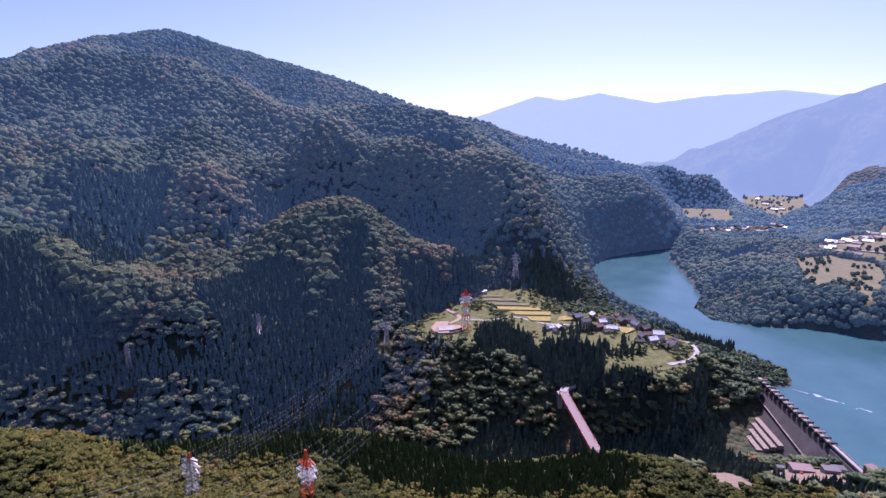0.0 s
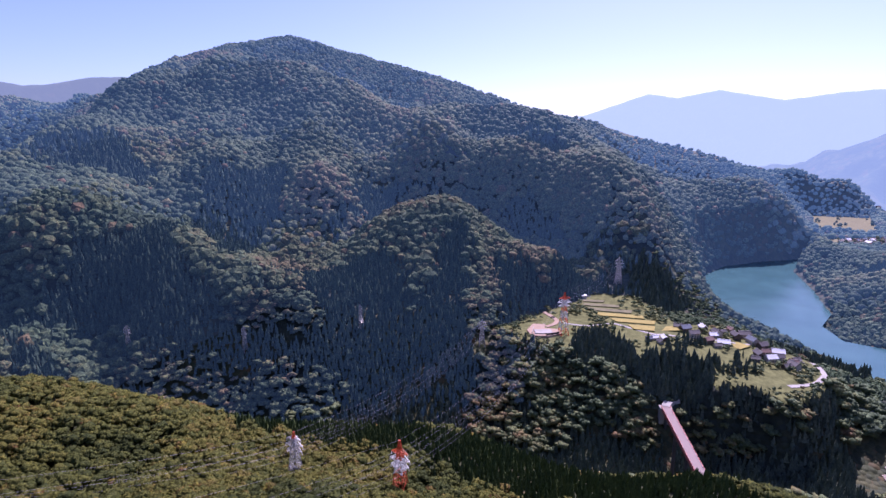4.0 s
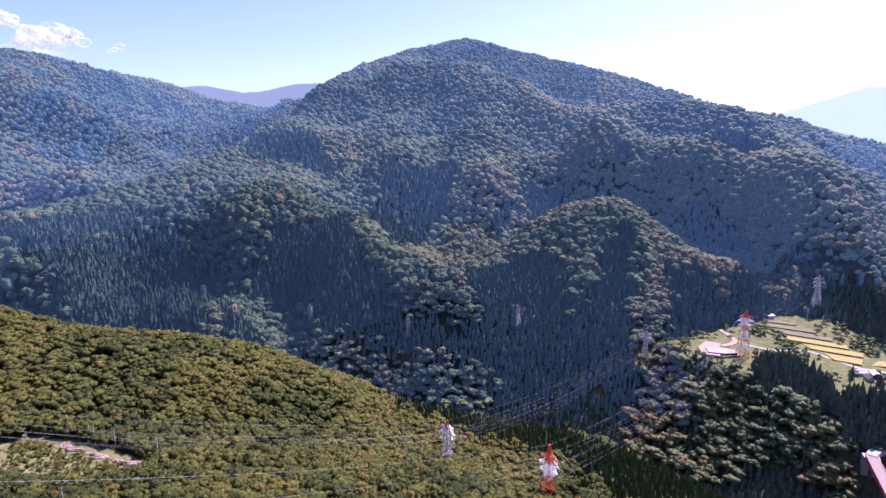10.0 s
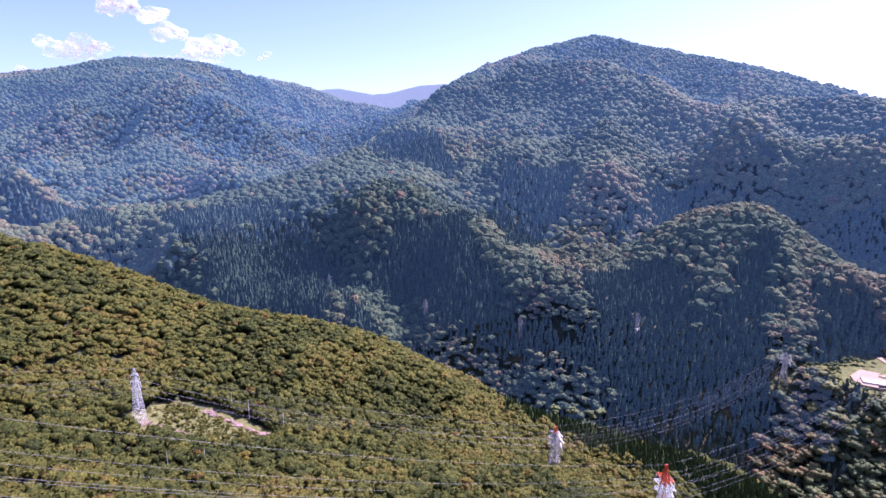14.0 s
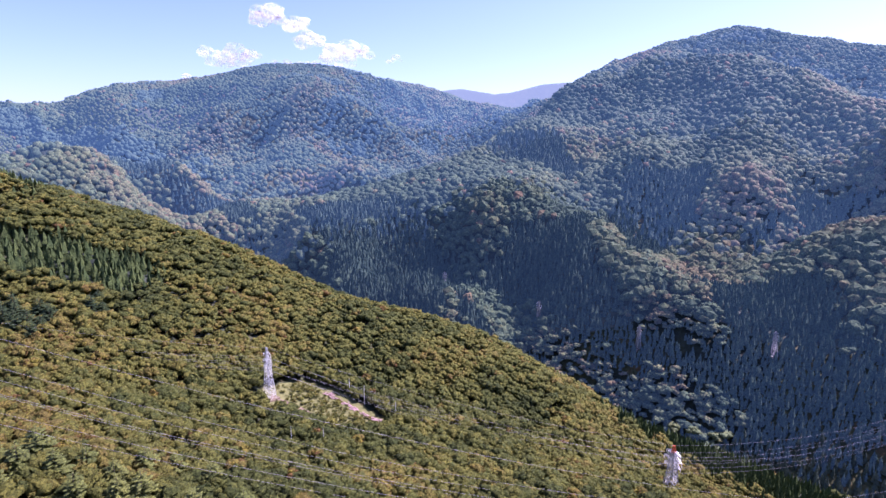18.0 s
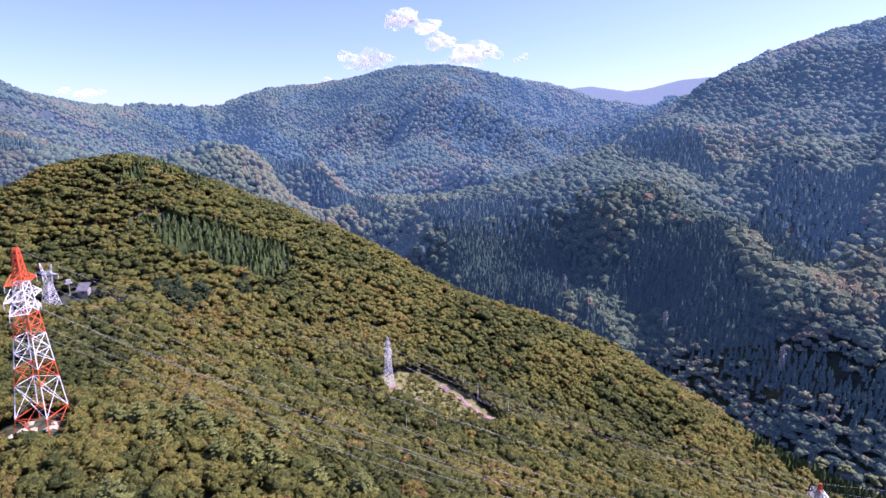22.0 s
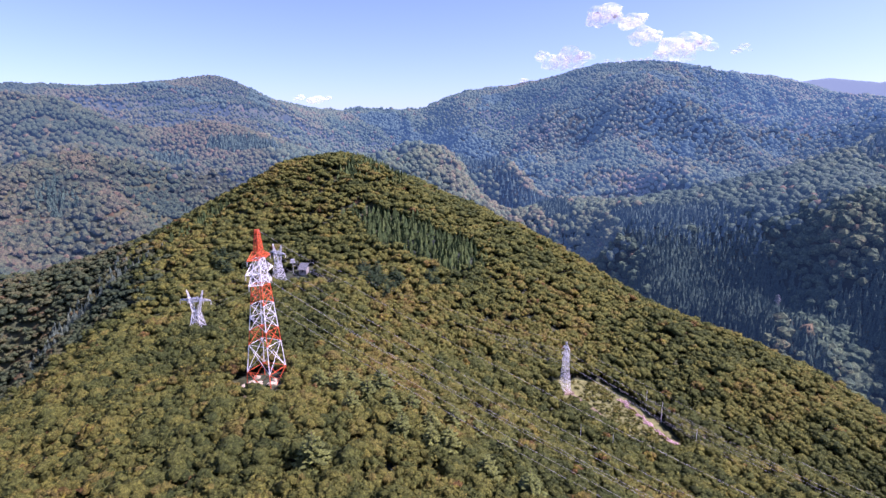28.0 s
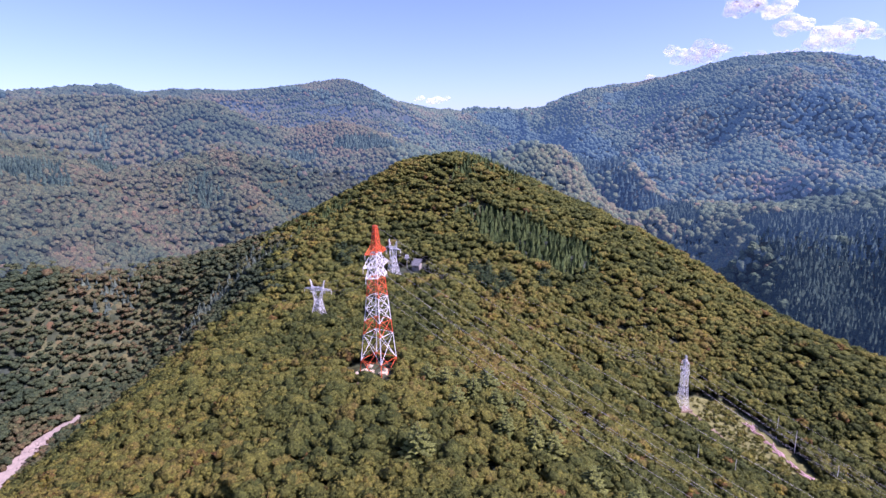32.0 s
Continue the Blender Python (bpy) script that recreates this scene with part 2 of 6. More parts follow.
def inside(x, y, poly):
    """Signed distance to a polygon, negative inside."""
    x, y = np.asarray(x, float), np.asarray(y, float)
    best, odd = np.full(x.shape, 1e9), np.zeros(x.shape, bool)
    for (ax, ay), (bx, by) in zip(poly, poly[1:] + poly[:1]):
        ex, ey = bx - ax, by - ay
        s = np.clip(((x - ax) * ex + (y - ay) * ey) / (ex * ex + ey * ey + 1e-9), 0, 1)
        best = np.minimum(best, np.hypot(x - ax - s * ex, y - ay - s * ey))
        if ay != by:
            odd ^= ((ay > y) != (by > y)) & (x < ex * (y - ay) / ey + ax)
    return np.where(odd, -best, best)


def off_line(x, y, line):
    x, y = np.asarray(x, float), np.asarray(y, float)
    best = np.full(x.shape, 1e9)
    for (ax, ay), (bx, by) in zip(line, line[1:]):
        ex, ey = bx - ax, by - ay
        s = np.clip(((x - ax) * ex + (y - ay) * ey) / (ex * ex + ey * ey + 1e-9), 0, 1)
        best = np.minimum(best, np.hypot(x - ax - s * ex, y - ay - s * ey))
    return best


# crest, slope and valley points of the land, x y z, placed to fit the camera's view at guessed distances
NEAR_RIDGE = [
    (0, 0, 186), (0, -60, 190), (-69, -12, 190), (-87, 50, 178), (-149, -13, 189), (-243, -60, 188), 
    (-348, -127, 176), (-431, -87, 187), (-449, -71, 193), (137, -376, 230), (470, -171, 240), (346, 200, 170), 
    (-100, -173, 178), (-123, -86, 176), (-103, -123, 170),
]
NEAR_HILL = [
    (-637, -61, 274), (-628, -122, 260), (-574, -175, 221), (-473, -216, 175), (-354, -226, 139), (-246, -220, 138), 
    (-199, -224, 133), (-630, -7, 260), (-596, 67, 226), (-564, 136, 194), (-523, 201, 158), (-456, 270, 121), 
    (-364, 328, 108), (-267, 368, 74), (-169, 395, 58), (-86, 421, 48), (-29, 419, 39),
]
NEAR_FACE = [
    (-312, 107, 143), (-425, 147, 165), (-398, 35, 185), (-173, 100, 150), (-329, 190, 135), (-141, 141, 142), 
    (-247, 247, 113), (-113, 223, 118), (-65, 241, 104), (0, 250, 92), (65, 241, 76), (98, 367, 38), 
    (150, 260, 58), (234, 260, 44), (190, 408, 26), (300, 413, 18), (368, 368, 18), (390, 225, 25), 
    (135, 429, 25), (-159, 312, 82), (-91, 338, 72),
]
GORGE = [
    (354, 545, -26), (232, 521, -29), (133, 497, -30), (0, 512, -31), (-109, 514, -32), (-215, 506, -33), 
    (-347, 477, -32), (-483, 435, -30), (-643, 386, -26), (-807, 326, -20), (-985, 264, -10), (-1280, 226, 5), 
    (-1790, 188, 40), (-2394, 167, 90),
]
SIDE_VALLEY = [
    (-177, -381, 35), (-252, -360, 44), (-314, -349, 54), (-380, -355, 66), (-495, -373, 80), (-706, -376, 95), 
    (-900, -330, 105), 
]
SHELF = [
    (123, 577, 28), (43, 618, 40), (-64, 665, 60), (24, 690, 58), (73, 837, 72), (187, 809, 62), 
    (103, 733, 57), (229, 704, 44), (293, 658, 34), (357, 671, 14), (381, 634, 6), (278, 971, 26), 
    (293, 840, 18), (305, 910, 16), (336, 1100, 10), (-133, 626, 42), (-230, 650, 62), (-275, 589, 30), 
    (-361, 588, 55), (-406, 558, 30), (-496, 556, 58), (-537, 537, 30), (-670, 523, 66), (-746, 466, 60),
]
M_SKY = [
    (-1272, 1543, 462), (-1234, 1637, 492), (-1131, 1769, 575), (-923, 1997, 648), (-658, 2152, 576), (-372, 2270, 501), 
    (-84, 2399, 401), (179, 2494, 358), (434, 2462, 275), (647, 2415, 223), (818, 2309, 168),
]
KNOLL = [
    (-299, 771, 122), (-281, 822, 147), (-256, 871, 170), (-210, 892, 179), (-160, 908, 188), (-113, 884, 174),
    (-85, 837, 146), (-203, 771, 132), (-142, 782, 136), (-215, 706, 88), (-129, 727, 94),
]
KNOLL_RIDGE = [
    (-9, 811, 132), (38, 799, 127), (-7, 754, 95),
]
KNOLL_BACK = [
    (-336, 892, 101), (-299, 968, 116), (-255, 1039, 136), (-186, 1067, 137), (-107, 1018, 99), (-40, 993, 85),
    (19, 959, 81), (64, 936, 82),
]
M_SPUR = [
    (-1167, 1471, 460), (-1058, 1184, 375), (-970, 966, 310), (-899, 785, 265), (-865, 676, 233), (-842, 604, 205),
    (-856, 556, 187), (-909, 505, 179), (-986, 461, 173), (-1073, 361, 148), (-1085, 295, 133),
]
M_FRONT = [
    (-993, 1575, 543), (-792, 1469, 501), (-652, 1439, 478), (-528, 1376, 436), (-440, 1341, 402), (-357, 1300, 362),
    (-262, 1339, 364), (-137, 1320, 353), (-45, 1267, 332), (7, 1241, 314), (94, 1231, 283), (150, 1226, 250),
    (206, 1231, 217), (174, 1305, 219), (258, 1325, 178), (378, 1435, 154), (520, 1620, 168), (612, 1610, 133),
]
M_SPURS = [
    (-525, 1192, 365), (-447, 1045, 290), (-385, 940, 230), (-474, 946, 238), (-691, 1067, 339), (-580, 872, 249),
    (-488, 690, 164), (-423, 644, 131), (-257, 1157, 300), (-52, 1103, 270), (85, 1041, 237), (-753, 887, 291),
    (-654, 735, 215), (-600, 644, 163), (-731, 681, 217), (-675, 578, 167), (-682, 502, 137), (-762, 455, 138),
    (-338, 657, 117), (-171, 1172, 289), (151, 933, 175),
]
M_GULLIES = [
    (-369, 1347, 334), (-356, 1176, 252), (-367, 1030, 192), (-385, 856, 128), (-343, 743, 79), (-484, 832, 144),
    (-427, 759, 103), (-682, 1234, 357), (-579, 1072, 265), (-827, 1079, 328), (-693, 889, 224), (-604, 762, 166),
    (-805, 827, 247), (-144, 1224, 277), (-124, 1095, 207), (12, 1178, 258), (35, 1041, 180), (-732, 572, 146),
    (-767, 528, 141),
]
M_SLOPE = [
    (-522, 601, 108), (-546, 524, 91), (-592, 478, 81), (-693, 444, 92), (-746, 379, 87), (-868, 376, 120),
    (-833, 432, 128), (281, 1081, 85), (412, 1295, 70),
]
M_BACK = [
    (-1381, 1776, 493), (-1582, 1670, 365), (-1709, 1613, 322), (-1819, 1565, 272),
]
M_HOLLOW = [
    (-1165, 1168, 160), (-1155, 957, 92), (-1173, 765, 52), (-1243, 645, 49), (-1376, 458, -3), (-709, 1654, 389),
    (-527, 1669, 343), (-301, 1724, 308), (-70, 1749, 268), (145, 1794, 207), (349, 1868, 43),
]
L_SKY = [
    (-3395, -190, 419), (-3295, 173, 438), (-2968, 438, 530), (-2873, 669, 547), (-2715, 1020, 630), (-2678, 1353, 641), 
    (-2567, 1738, 576), (-2403, 1878, 523), (-2247, 1988, 451), 
    (-1702, 1393, 90), (-1480, 700, 60), (-2314, 2758, 294), (-1800, 3118, 294),
]
LL_SKY = [
    (-600, -1039, 357), (-850, -1049, 353), (-1075, -1046, 365), (-1499, -1167, 440), (-1731, -1189, 433), (-1984, -1164, 467), 
    (-2303, -973, 495), (-2411, -660, 530), (-2548, -518, 462), (-2888, -263, 421), 
]
L_SPURS = [
    (-2197, 834, 439), (-2062, 900, 451), (-2006, 1019, 443), (-1887, 1130, 368), (-1789, 775, 265), (-1574, 641, 168),
    (-2153, 654, 369), (-1892, 470, 211), (-1726, 1106, 200), (-1526, 1045, 154), (-1572, 876, 195), (-2464, 422, 397),
    (-2332, 291, 306), (-1473, 743, 154), (-1563, 529, 141),
]
L_GULLIES = [
    (-2081, 714, 262), (-1846, 628, 170), (-1918, 971, 282), (-1704, 839, 190), (-1884, 1404, 256), (-2401, 489, 283),
    (-2056, 429, 166), (-1992, 1247, 303), (-1696, 432, 127), (-1710, 1303, 174),
]
MID_RIDGE = [
    (-1383, -581, 297), (-1413, -503, 322), (-1418, -423, 330), (-1413, -328, 307), (-1404, -211, 259), (-1400, -25, 226),
    (-1393, 144, 240), (-1323, 269, 193), (-1249, 361, 154),
]
MID_FACE = [
    (-1172, -435, 232), (-1182, -339, 232), (-996, -332, 170), (-1238, 175, 190),
]
MID_HOLLOW = [
    (-1651, -718, 205), (-1731, -494, 253), (-1733, -245, 182), (-1750, -3, 203), (-1620, 311, 103),
]
LL_SPURS = [
    (-811, -696, 262), (-740, -592, 230), (-650, -483, 193), (-568, -384, 156), (-517, -306, 131), (-1118, -834, 351),
    (-1182, -729, 353), (-1059, -590, 304), (-883, -469, 249), (-752, -372, 201), (-651, -298, 165), (-1053, -922, 349),
    (-604, -526, 187), (-511, -425, 146), (-1089, -439, 237),
]
LL_GULLIES = [
    (-1152, -787, 329), (-946, -636, 246), (-793, -507, 187), (-673, -385, 138), (-1333, -681, 359), (-1048, -488, 250),
    (-879, -383, 185), (-752, -311, 153), (-1016, -873, 316), (-965, -791, 285), (-588, -446, 131),
]
RIGHT_BANK = [
    (572, 1256, 8), (526, 1079, 14), (606, 1093, 40), (654, 1006, 44), (708, 906, 45), (836, 929, 50), 
    (762, 1269, 58), (882, 1214, 60), (726, 1426, 25), (712, 1599, 22), (616, 1691, 18), (962, 1810, 25), 
    (1089, 1677, 40), (1170, 1497, 60), (1272, 2035, 40), (996, 836, 120), (935, 2101, 165), (1115, 2012, 85), 
    (752, 2067, 120), (1184, 2427, 60), (1183, 3081, 40), (1541, 4014, 80),
]
RIGHT_SKY = [
    (2121, 2121, 556), (2027, 2604, 531), (1936, 2795, 472), (1803, 3000, 398), (1616, 3105, 294), (1424, 3197, 184), 
    (2048, 1434, 469),
]
BEHIND = [
    (600, 0, 60), (869, 233, 30), (1500, 0, 200), (1739, 466, 250), (0, -1000, 320), (574, -819, 330), 
    (1299, -750, 350), (0, -3000, 500), (2475, -2475, 500), (3500, 0, 500), (3897, 2250, 400), (-855, -2349, 300), 
    (-2681, -2250, 200), (-1414, -1685, 260), (-2858, -1650, 250), (-3939, -695, 200), (-4041, 1471, 250), (-1471, 4041, 150), 
    (0, 4300, 120), (-3041, 3041, 250),
]
LOOSE = KNOLL + KNOLL_RIDGE + KNOLL_BACK + M_SPUR + M_FRONT + M_SPURS + M_GULLIES + M_SLOPE + M_BACK + M_HOLLOW + L_SPURS + L_GULLIES + MID_RIDGE + MID_FACE + MID_HOLLOW + LL_SPURS + LL_GULLIES
LANDFORM = NEAR_RIDGE + NEAR_HILL + NEAR_FACE + GORGE + SIDE_VALLEY + SHELF + M_SKY + L_SKY + LL_SKY + RIGHT_BANK + RIGHT_SKY + BEHIND + LOOSE
ANCHOR = np.array(LANDFORM, float)
SOFT = 70.0
gap = np.sqrt((ANCHOR[:, None, 0] - ANCHOR[None, :, 0]) ** 2 + (ANCHOR[:, None, 1] - ANCHOR[None, :, 1]) ** 2 + SOFT ** 2)
n_anchor = len(ANCHOR)
system = np.block([[gap - np.diag([0.0] * (n_anchor - len(LOOSE)) + [4.0] * len(LOOSE)), np.ones((n_anchor, 1))], [np.ones((1, n_anchor)), np.zeros((1, 1))]])
WEIGHT = np.linalg.solve(system, np.append(ANCHOR[:, 2], 0))

LAKE = [(367, 440), (384, 618), (423, 619), (444, 660), (420, 702), (391, 788), (359, 912), (322, 1016), (314, 1108), (352, 1261), (415, 1352), (517, 1420), (636, 1471),
        (558, 1318), (528, 1152), (490, 1003), (445, 933), (445, 866), (495, 838), (577, 824), (661, 774), (900, 700), (900, 350), (520, 330)]
TERRACE = [(-68, 663), (-41, 691), (13, 756), (56, 798), (76, 828), (129, 827), (166, 768), (177, 729), (236, 754), (275, 716), (313, 680), (318, 630),
           (278, 580), (245, 560), (222, 587), (182, 571), (193, 631), (148, 631), (110, 610), (107, 651), (79, 694), (44, 673), (31, 629), (-14, 648), (-46, 653)]
DAM_YARD = [(280, 446), (286, 398), (366, 396), (362, 452)]
BARE_PATCH = [(226, 450), (258, 454), (252, 394), (220, 392)]
FIELD_EAST = [(733, 1117), (827, 1143), (869, 1064), (781, 936), (654, 805), (678, 900), (621, 901)]
FIELD_NORTH = [(909, 2083), (1074, 2047), (951, 1770), (807, 1798)]
FIELD_FAR = [(1351, 2465), (1614, 2457), (1377, 2072), (1112, 1792), (1155, 2078)]
TOWN_EAST = [(902, 1310), (1136, 1385), (885, 1067), (840, 1180)]
TOWN_NORTH = [(755, 1659), (1079, 1707), (1024, 1603), (720, 1560)]
CLEARING = [(-305, 95), (-324, 109), (-327, 134), (-309, 152), (-263, 163), (-252, 145), (-258, 130), (-271, 115), (-290, 110)]
STREAM = [(-270, -345), (-313, -353), (-337, -361), (-354, -362), (-373, -354), (-388, -346)]
APRON = [(318, 575), (375, 600), (372, 470), (330, 470), (300, 520)]
OPEN = [APRON, TERRACE, DAM_YARD, BARE_PATCH, FIELD_EAST, FIELD_NORTH, FIELD_FAR, TOWN_EAST, TOWN_NORTH]


CRESTS = [M_SKY[:11], L_SKY[:9], LL_SKY[:10], RIGHT_SKY[:6], NEAR_HILL[:6], M_SPUR, M_FRONT, KNOLL[:8], KNOLL_RIDGE[:4], M_BACK, MID_RIDGE]


def crest_gap(x, y):
    """Distance to the nearest of the crests that stand against the sky."""
    return np.minimum.reduce([off_line(x, y, [(p[0], p[1]) for p in line]) for line in CRESTS])


def ground_z(x, y):
    x, y = np.asarray(x, float), np.asarray(y, float)
    z = np.full(x.shape, WEIGHT[-1])
    for (px, py, _), w in zip(ANCHOR, WEIGHT):
        z = z + w * np.sqrt((x - px) ** 2 + (y - py) ** 2 + SOFT ** 2)
    away = np.hypot(x, y)
    rough = np.clip((away - 620) / 700, 0.06, 1.0) * np.clip((z - 20) / 120, 0.05, 1)
    bend = 130 * (fractal(x, y, 420, 23, 2) - 0.5)
    across, down = np.arctan2(-x, y) * np.clip(away, 700, 2600) + bend, away * 0.5 + bend
    spurs = fractal(across, down, 170, 11, 4, True) - 0.62
    z = z + rough * (95 * np.clip(crest_gap(x, y) / 260, 0.10, 1) * spurs + 12 * (fractal(x, y, 60, 31, 2) - 0.5))
    flat = np.clip(1 - inside(x, y, TERRACE) / 25, 0, 1)
    z = z * (1 - flat) + flat * (57 + (y - 690) * 0.06 - np.clip(x - 150, 0, 200) * 0.12)
    for level, poly in ((26, FIELD_NORTH), (30, FIELD_FAR), (46, FIELD_EAST), (18, TOWN_NORTH)):
        flat = np.clip(1 - inside(x, y, poly) / 130, 0, 1)
        flat = flat * flat * (3 - 2 * flat)
        z = z * (1 - flat) + flat * level
    shore = inside(x, y, LAKE)
    bank = np.clip(1 - shore / 40, 0, 1)
    z = np.where(shore < 0, np.minimum(-0.3, shore * 0.3), z * (1 - bank) + bank * (1.0 + np.minimum(z, 0.55 * shore)))
    return z


def grid_mesh(name, x, y, z, material, keep=None):
    """A sheet from a grid of places."""
    rows, cols = x.shape
    k = np.arange(rows * cols).reshape(rows, cols)
    q = np.stack([k[:-1, :-1], k[:-1, 1:], k[1:, 1:], k[1:, :-1]], -1).reshape(-1, 4)
    if keep is not None:
        q = q[keep[:-1, :-1].reshape(-1)]
    used = np.unique(q)
    remap = np.zeros(rows * cols, int)
    remap[used] = np.arange(len(used))
    return joined(name, np.stack([x, y, z], -1).reshape(-1, 3)[used], remap[q], material, smooth=True)


def joined(name, verts, faces, materials, tone=None, slot=None, smooth=False):
    """A mesh object straight from arrays of corners and equal-sided faces."""
    me = bpy.data.meshes.new(name)
    me.vertices.add(len(verts))
    me.vertices.foreach_set("co", np.asarray(verts, np.float32).ravel())
    sides = faces.shape[1]
    me.loops.add(faces.size)
    me.loops.foreach_set("vertex_index", faces.astype(np.int32).ravel())
    me.polygons.add(len(faces))
    me.polygons.foreach_set("loop_start", np.arange(0, faces.size, sides, dtype=np.int32))
    for m in (materials if isinstance(materials, list) else [materials]):
        me.materials.append(m)
    if slot is not None:
        me.polygons.foreach_set("material_index", slot.astype(np.int32))
    me.polygons.foreach_set("use_smooth", np.full(len(faces), smooth))
    if tone is not None:
        a = me.attributes.new("tone", "FLOAT", "POINT")
        a.data.foreach_set("value", tone.astype(np.float32))
    me.update(calc_edges=True)
    return new(name, me)


bearing = np.radians(np.concatenate([np.arange(-58, 154, 0.38), np.arange(154, 302.1, 4.0)]))
reach = np.concatenate([[0.01], np.arange(14, 100, 14), np.arange(100, 800, 5.5), np.arange(800, 2600, 13), np.arange(2600, 4300, 34)])
BB, RR = np.meshgrid(bearing, reach)
GX, GY = -RR * np.sin(BB), RR * np.cos(BB)
GZ = ground_z(GX, GY)
DEG = np.degrees(BB)
LAND_EDGE, HAZE_EDGE = 700, 1150   # from here on the land lies in the distance, with painted haze, then more of it
EDGE_B, EDGE_R = [-60, -24, -18, 44, 50, 58, 82, 96, 105, 154, 158, 290, 302], [2440, 2440, 2700, 2700, 3200, 3100, 3100, 3000, 2700, 2200, 2600, 2600, 2700]
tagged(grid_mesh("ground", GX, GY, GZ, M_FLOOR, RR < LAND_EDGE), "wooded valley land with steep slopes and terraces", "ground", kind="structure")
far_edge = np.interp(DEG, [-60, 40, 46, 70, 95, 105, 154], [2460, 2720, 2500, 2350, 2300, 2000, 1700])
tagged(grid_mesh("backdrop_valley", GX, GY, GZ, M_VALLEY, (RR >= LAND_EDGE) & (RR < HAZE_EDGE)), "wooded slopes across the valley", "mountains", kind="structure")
tagged(grid_mesh("backdrop_hills", GX, GY, GZ, M_FAR, (RR >= HAZE_EDGE) & (RR < far_edge)), "distant wooded mountain slopes with painted blue haze", "mountains", kind="structure")
tagged(grid_mesh("backdrop_mountains_north", GX, GY, GZ, M_HAZY, (RR >= far_edge) & (DEG < 30)), "wooded mountains beyond the river with painted blue haze", "mountains", kind="structure")
tagged(grid_mesh("backdrop_mountains", GX, GY, GZ, M_FARTHER, (RR >= far_edge) & (DEG >= 30)), "far wooded mountain ridges with painted blue haze", "mountains", kind="structure")


def far_range(name, crest, distance, depth, material, seed):
    """A far mountain range: a ridge along a list of bearing and height, with folded flanks."""
    crest = sorted(crest)
    b = np.linspace(crest[0][0], crest[-1][0], 260)
    top = np.interp(b, [c[0] for c in crest], [c[1] for c in crest])
    s = np.linspace(-1, 1, 41)
    B, S_ = np.meshgrid(np.radians(b), s)
    R = distance + S_ * depth
    x, y = -R * np.sin(B), R * np.cos(B)
    fold = fractal(x, y, 420, seed, 4, True) - 0.6
    z = top[None, :] * (1 - np.abs(S_) ** 1.2) + fold * 130 * np.abs(S_) * (1 - np.abs(S_)) * 3 + 8 * (fractal(x, y, 60, seed + 9, 3) - 0.5)
    return tagged(grid_mesh(name, x, y, z, material), "mountain range on the horizon with painted blue haze", "mountains", kind="structure")


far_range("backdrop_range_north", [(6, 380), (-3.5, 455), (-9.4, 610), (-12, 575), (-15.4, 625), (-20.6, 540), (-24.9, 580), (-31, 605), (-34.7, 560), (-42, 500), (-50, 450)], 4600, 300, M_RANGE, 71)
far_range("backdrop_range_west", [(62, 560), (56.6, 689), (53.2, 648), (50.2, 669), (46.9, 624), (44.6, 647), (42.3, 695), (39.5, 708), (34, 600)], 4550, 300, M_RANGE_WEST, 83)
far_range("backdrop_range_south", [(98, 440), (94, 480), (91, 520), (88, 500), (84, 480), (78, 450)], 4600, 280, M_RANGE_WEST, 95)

# ---- water ----
M_WATER, wt, wout = nodes("reservoir_water")
wp = put(wt, "ShaderNodeBsdfPrincipled", Roughness=0.2, IOR=1.33)
wc = ramp(wt, noise_of(wt, 0.012, 3), [(0.35, (0.034, 0.105, 0.118)), (0.7, (0.050, 0.135, 0.145))])
wt.links.new(wc, wp.inputs["Base Color"])
wt.links.new(bumped(wt, noise_of(wt, 0.25, 4), 0.25), wp.inputs["Normal"])
wt.links.new(wp.outputs[0], wout.inputs[0])
bm = bmesh.new()
bm.faces.new([bm.verts.new((x, y, 0.0)) for x, y in LAKE])
bmesh.ops.triangulate(bm, faces=bm.faces[:])
me = bpy.data.meshes.new("water")
bm.to_mesh(me)
bm.free()
me.materials.append(M_WATER)
tagged(new("water", me), "calm blue-green reservoir water with pale glints", "water", kind="structure")


# ---- tree shapes: arrays of corners and triangles, crown centred on the trunk's foot, about 1 high ----
def ball(subdivisions):
    bm = bmesh.new()
    bmesh.ops.create_icosphere(bm, subdivisions=subdivisions, radius=1.0)
    bm.verts.index_update()
    v = np.array([p.co[:] for p in bm.verts])
    f = np.array([[p.index for p in q.verts] for q in bm.faces])
    bm.free()
    return v, f


ICO, ICO_F = ball(1)
OCT = np.array([(1, 0, 0), (0, 1, 0), (-1, 0, 0), (0, -1, 0), (0, 0, 1), (0, 0, -1)], float)
OCT_F = np.array([(0, 1, 4), (1, 2, 4), (2, 3, 4), (3, 0, 4), (1, 0, 5), (2, 1, 5), (3, 2, 5), (0, 3, 5)])


